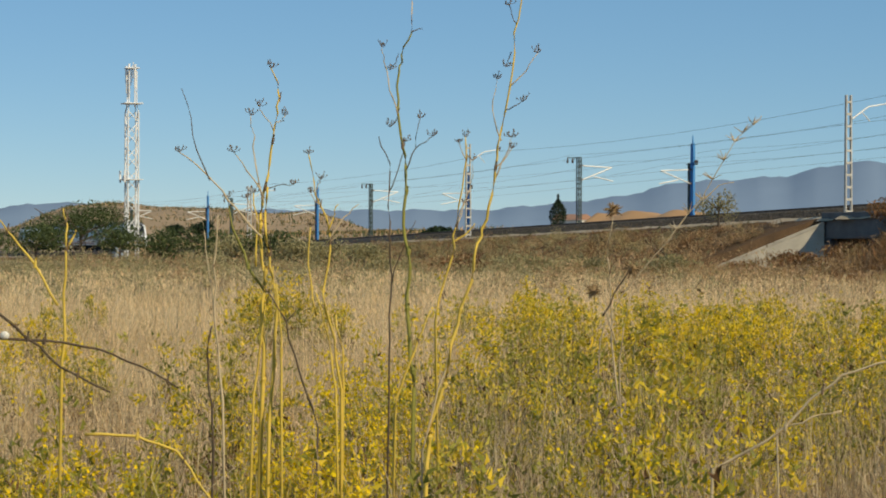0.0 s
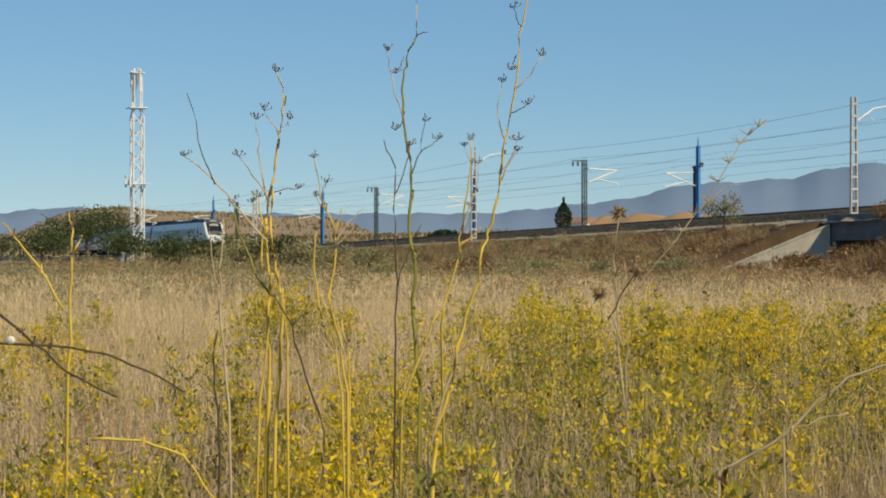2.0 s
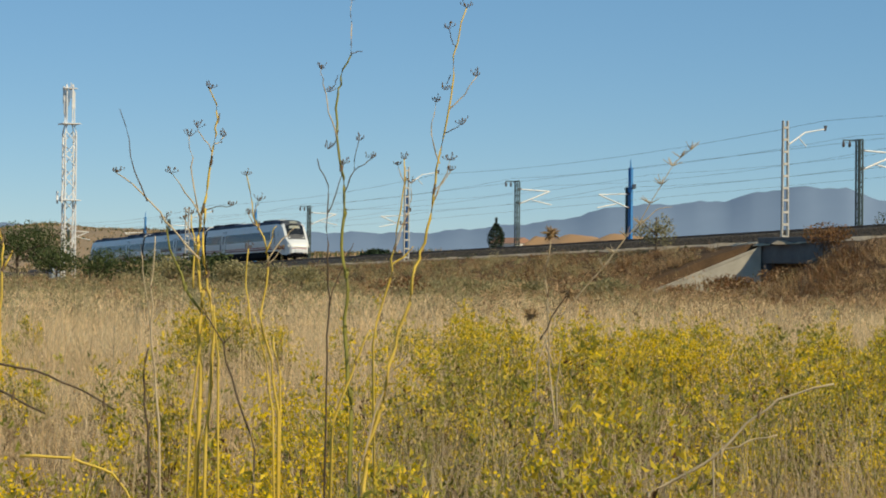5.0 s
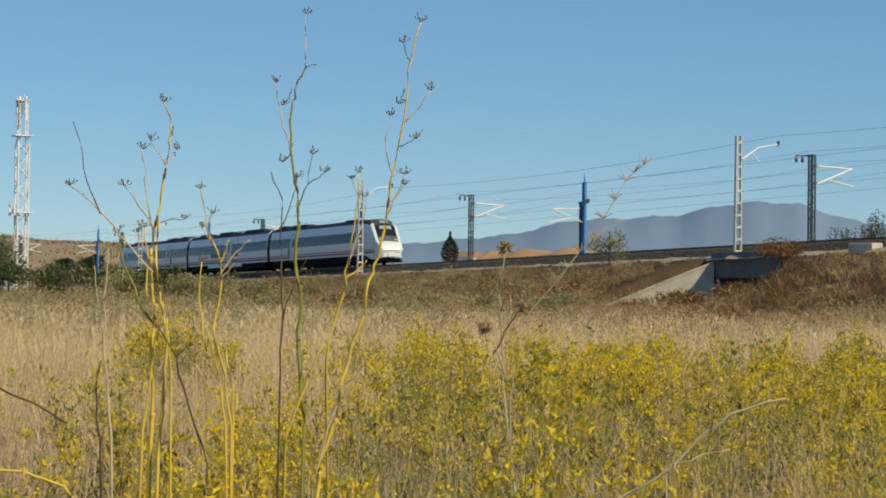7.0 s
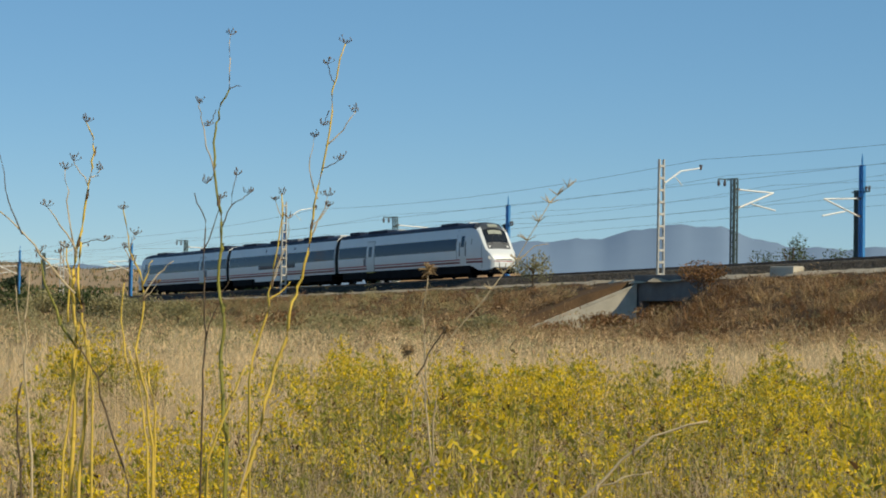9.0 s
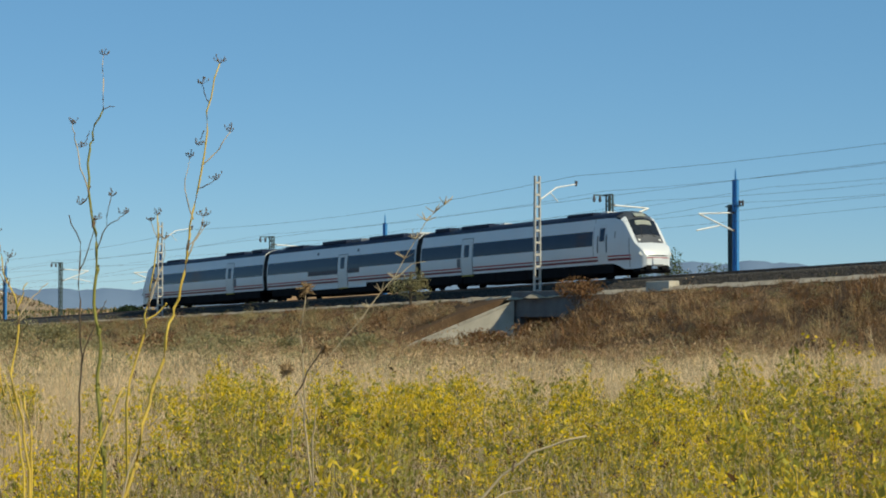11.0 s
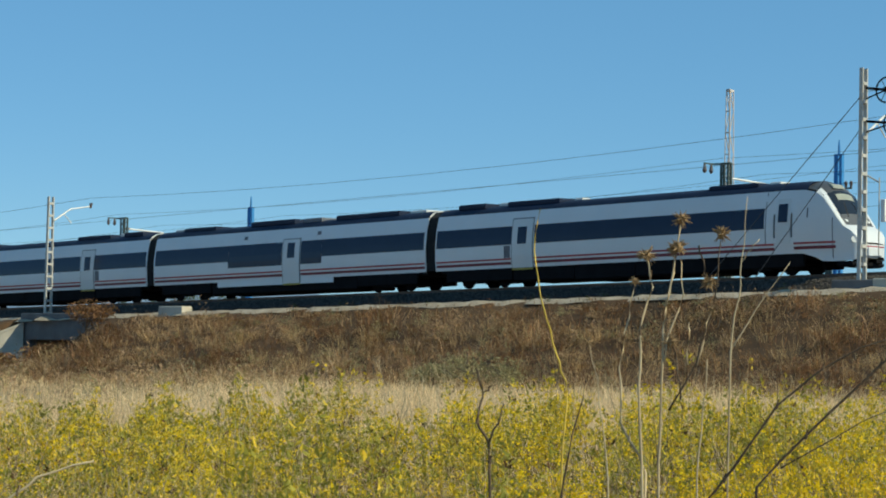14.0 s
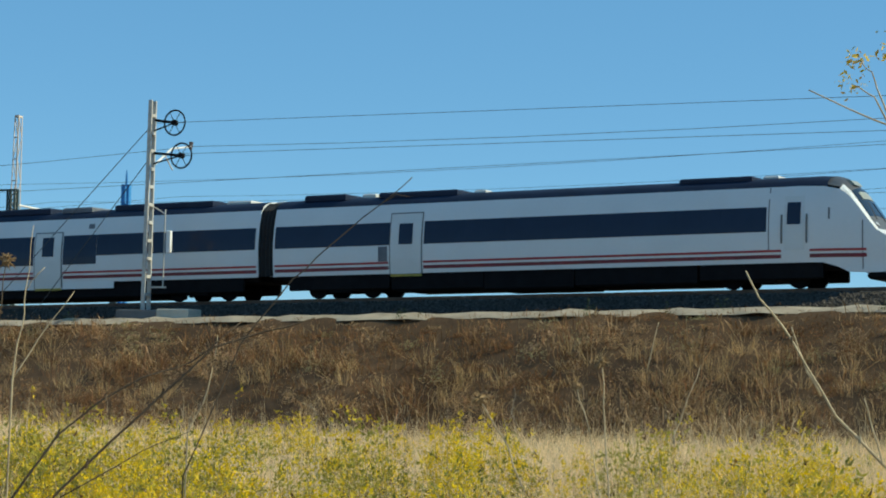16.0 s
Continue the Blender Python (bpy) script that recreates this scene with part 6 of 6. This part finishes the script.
p = plant("dry_stalk", -73.54, 8.0, "grey and brown dry weed stalks")
stem(p, "stalk", 0.007, 0.003, "", ((0.00, 1.07), (-0.03, 1.35), (-0.03, 1.54), (-0.02, 1.72)))
stem(p, "stalk_dark", 0.007, 0.004, "", ((-0.03, 0.89), (-0.05, 1.13), (-0.05, 1.29), (-0.04, 1.33)))
stem(p, "stalk", 0.004, 0.002, "", ((-0.03, 1.37), (-0.06, 1.60), (-0.07, 1.69)))
p = plant("dry_stalk", -79.60, 7.0, "dark bent dry stalks lying across the weeds")
stem(p, "stalk_dark", 0.007, 0.004, "", ((-0.00, 1.33), (0.20, 1.32), (0.37, 1.29), (0.49, 1.24), (0.61, 1.17)))
stem(p, "stalk_dark", 0.007, 0.005, "", ((0.03, 1.43), (0.15, 1.33), (0.25, 1.24), (0.40, 1.16)))
p = plant("dry_stalk", -76.97, 6.6, "yellow bent stem arching over the weeds")
stem(p, "fennel", 0.006, 0.004, "", ((-0.00, 1.07), (0.14, 1.06), (0.26, 1.02), (0.32, 0.93), (0.40, 0.82)))
p = plant("dry_stalk", -71.13, 7.6, "thin dark leaning weed stalk")
stem(p, "stalk_dark", 0.006, 0.003, "", ((0.00, 1.00), (-0.07, 1.19), (-0.11, 1.36), (-0.19, 1.48)))
stem(p, "stalk_dark", 0.004, 0.002, "", ((-0.11, 1.36), (-0.09, 1.38), (-0.08, 1.40)))
p = plant("dry_thistle", -63.40, 8.4, "dry thistle with spiky brown seed heads")
stem(p, "stalk", 0.007, 0.003, "head", ((0.00, 0.84), (-0.03, 1.07), (-0.05, 1.27), (-0.06, 1.48), (-0.07, 1.61), (-0.05, 1.75)))
stem(p, "stalk_dark", 0.005, 0.003, "head", ((-0.09, 1.36), (-0.02, 1.48), (0.02, 1.53)))
stem(p, "stalk", 0.005, 0.002, "head", ((-0.04, 1.25), (-0.07, 1.36), (-0.12, 1.45)))
stem(p, "stalk", 0.005, 0.002, "", ((-0.03, 1.19), (0.00, 1.36), (0.02, 1.47)))
p = plant("dry_stalk", -64.08, 10.0, "arched dry stalk with a feathery tip")
stem(p, "stalk", 0.0045, 0.002, "plume", ((-0.00, 1.21), (0.10, 1.41), (0.29, 1.63), (0.45, 1.83), (0.59, 2.08), (0.71, 2.19)))
stem(p, "stalk", 0.004, 0.002, "", ((0.43, 1.79), (0.52, 1.89), (0.59, 1.90)))
p = plant("dry_branch", -61.22, 7.0, "pale dry branch lying on the weeds")
stem(p, "stalk", 0.008, 0.005, "", ((-0.00, 0.93), (0.12, 0.99), (0.22, 1.06), (0.30, 1.15), (0.39, 1.22), (0.56, 1.27)))
stem(p, "stalk", 0.005, 0.003, "", ((0.20, 1.05), (0.30, 1.09), (0.39, 1.11)))
p = plant("dry_stalk", -44.95, 8.5, "thin yellow curved stem")
stem(p, "fennel", 0.005, 0.003, "", ((0.00, 1.29), (0.01, 1.53), (-0.03, 1.63), (-0.07, 1.76), (-0.10, 1.88), (-0.12, 2.01), (-0.10, 2.17)))
p = plant("dry_stalk", -46.76, 7.5, "dark forked leafless stem")
stem(p, "stalk_dark", 0.008, 0.005, "", ((-0.00, 1.14), (-0.01, 1.33), (-0.05, 1.40), (-0.03, 1.48), (-0.05, 1.57)))
stem(p, "stalk_dark", 0.006, 0.003, "", ((-0.01, 1.33), (0.02, 1.40), (0.04, 1.46)))
stem(p, "stalk_dark", 0.005, 0.003, "", ((-0.03, 1.49), (-0.01, 1.51), (-0.00, 1.52)))
p = plant("dry_thistle", -42.93, 8.0, "dry thistle with spiky brown seed heads")
stem(p, "stalk", 0.008, 0.004, "head", ((-0.00, 1.12), (-0.02, 1.52), (-0.02, 1.71), (0.02, 1.87), (0.00, 1.98)))
stem(p, "stalk", 0.007, 0.003, "smallhead", ((0.01, 1.22), (-0.08, 1.40), (-0.09, 1.59), (-0.06, 1.77), (-0.04, 1.89)))
stem(p, "stalk", 0.008, 0.004, "head", ((0.05, 1.12), (0.06, 1.52), (0.06, 1.72), (0.09, 1.92), (0.12, 2.11)))
stem(p, "stalk", 0.006, 0.003, "head", ((0.07, 1.60), (0.07, 1.68), (0.13, 1.84), (0.11, 2.01)))
stem(p, "stalk", 0.006, 0.003, "smallhead", ((0.07, 1.80), (0.10, 1.92), (0.09, 2.00)))
stem(p, "stalk_dark", 0.006, 0.003, "head", ((0.08, 1.44), (0.18, 1.60), (0.24, 1.84), (0.26, 2.06)))
stem(p, "stalk", 0.005, 0.003, "smallhead", ((0.15, 1.60), (0.15, 1.72), (0.15, 1.76)))
stem(p, "stalk_dark", 0.005, 0.003, "head", ((0.18, 2.02), (0.20, 1.94), (0.22, 1.89)))
stem(p, "stalk", 0.005, 0.003, "smallhead", ((0.18, 1.60), (0.21, 1.72), (0.23, 1.79)))
stem(p, "stalk_dark", 0.005, 0.003, "head", ((0.13, 1.48), (0.11, 1.62), (0.09, 1.68)))
p = plant("dry_stalk", -40.82, 9.0, "pale branched dry stalk")
stem(p, "stalk", 0.006, 0.002, "", ((0.00, 1.65), (0.03, 1.87), (0.04, 2.01), (0.06, 2.26)))
stem(p, "stalk", 0.004, 0.002, "", ((0.04, 2.01), (0.07, 2.06), (0.11, 2.10)))
stem(p, "stalk", 0.005, 0.002, "", ((0.00, 1.65), (0.10, 1.83), (0.23, 2.01)))
p = plant("dry_stalk", -41.61, 7.6, "grey and brown dry weed stalks")
stem(p, "stalk", 0.005, 0.003, "", ((-0.00, 1.15), (0.01, 1.37), (0.03, 1.62)))
stem(p, "stalk_dark", 0.006, 0.003, "", ((-0.45, 1.14), (-0.41, 1.36), (-0.37, 1.54)))
stem(p, "stalk", 0.004, 0.002, "smallhead", ((-0.29, 1.22), (-0.32, 1.48), (-0.36, 1.67)))
p = plant("dry_branch", -41.37, 8.0, "long dark leaning bare branches")
stem(p, "stalk_dark", 0.008, 0.003, "", ((0.00, 1.13), (0.09, 1.24), (0.24, 1.46), (0.35, 1.56), (0.52, 1.67), (0.70, 1.73), (0.87, 1.88)))
stem(p, "stalk_dark", 0.008, 0.004, "", ((0.17, 1.18), (0.43, 1.45), (0.60, 1.61), (0.77, 1.78), (0.97, 1.85), (1.13, 1.90)))
stem(p, "stalk_dark", 0.004, 0.002, "", ((0.26, 1.25), (0.53, 1.41), (0.70, 1.49)))
p = plant("dry_thistle", -25.84, 8.5, "dry thistle with spiky brown seed heads")
stem(p, "stalk", 0.006, 0.003, "head", ((0.00, 1.24), (-0.02, 1.53), (-0.04, 1.78)))
stem(p, "stalk", 0.006, 0.003, "head", ((-0.29, 1.23), (-0.39, 1.46), (-0.49, 1.63)))
stem(p, "stalk", 0.005, 0.003, "smallhead", ((-0.03, 1.24), (-0.08, 1.53), (-0.13, 1.69)))
p = plant("dry_stalk", -36.41, 9.0, "thin pale bent grass stalks")
stem(p, "stalk", 0.005, 0.002, "", ((0.00, 1.47), (0.07, 1.64), (0.10, 1.86)))
stem(p, "stalk", 0.005, 0.002, "", ((1.93, 1.47), (1.98, 1.62), (2.04, 1.79)))
stem(p, "stalk", 0.004, 0.002, "", ((1.82, 1.75), (1.85, 1.89), (1.87, 1.96)))
p = plant("dry_branch", -18.59, 7.5, "grey leaning dry branch")
stem(p, "stalk", 0.008, 0.004, "", ((-0.00, 1.38), (-0.22, 1.60), (-0.37, 1.85), (-0.47, 1.98), (-0.52, 2.07)))
stem(p, "stalk", 0.006, 0.003, "", ((-0.27, 1.67), (-0.33, 1.78), (-0.37, 1.89)))
stem(p, "stalk", 0.005, 0.003, "", ((-0.07, 1.45), (-0.10, 1.56), (-0.13, 1.66)))
p = plant("dry_stalk", -31.9, 9.0, "thin dark bent dry stalk")
stem(p, "stalk_dark", 0.005, 0.003, "", ((-0.72, 1.30), (-0.52, 1.82), (-0.32, 2.08), (-0.18, 2.22), (0.02, 2.39), (0.14, 2.50)))
stem(p, "stalk_dark", 0.004, 0.002, "", ((0.03, 2.40), (0.08, 2.43), (0.13, 2.42)))
p = plant("tall_weed", -18.13, 7.0, "tall dry weed with yellowing leaves")
stem(p, "stalk", 0.006, 0.003, "", ((0.00, 2.15), (-0.07, 2.42), (-0.12, 2.49), (-0.24, 2.54), (-0.36, 2.60)))
stem(p, "stalk", 0.005, 0.002, "leafy", ((-0.07, 2.41), (-0.14, 2.58), (-0.17, 2.65), (-0.21, 2.69)))
stem(p, "stalk", 0.005, 0.002, "leafy", ((-0.07, 2.42), (-0.09, 2.54), (-0.12, 2.72)))
stem(p, "stalk", 0.005, 0.002, "leafy", ((-0.12, 2.49), (-0.16, 2.57), (-0.23, 2.61)))
stem(p, "stalk", 0.007, 0.005, "", ((0.04, 1.33), (0.02, 1.84), (0.00, 2.15)))
snail(-78.94, 7.0, 1.33)


# ---------------------------------------------------------------- the train on its way
def motions():
    rows = []
    for t, x in ((0, -320.0), (2, -286.0), (4, -251.2), (5.5, -225.3), (7, -199.9), (8, -183.1), (9, -166.6), (10.2, -146.5), (11.5, -124.6), (12.5, -108.3), (13.5, -91.6), (14.5, -74.95), (15.2, -63.6), (16, -51.1)):
        z = float(rail_z(x - 12))
        up = math.degrees(math.atan2(float(rail_z(x + 20)) - float(rail_z(x - 44)), 64.0))
        rows.append((t, pose(x, TRACK_Y, float(rail_z(x + 20)) - 20 * math.tan(radians(up)), 0, -up, 0)))
    walk(train, rows)


motions()
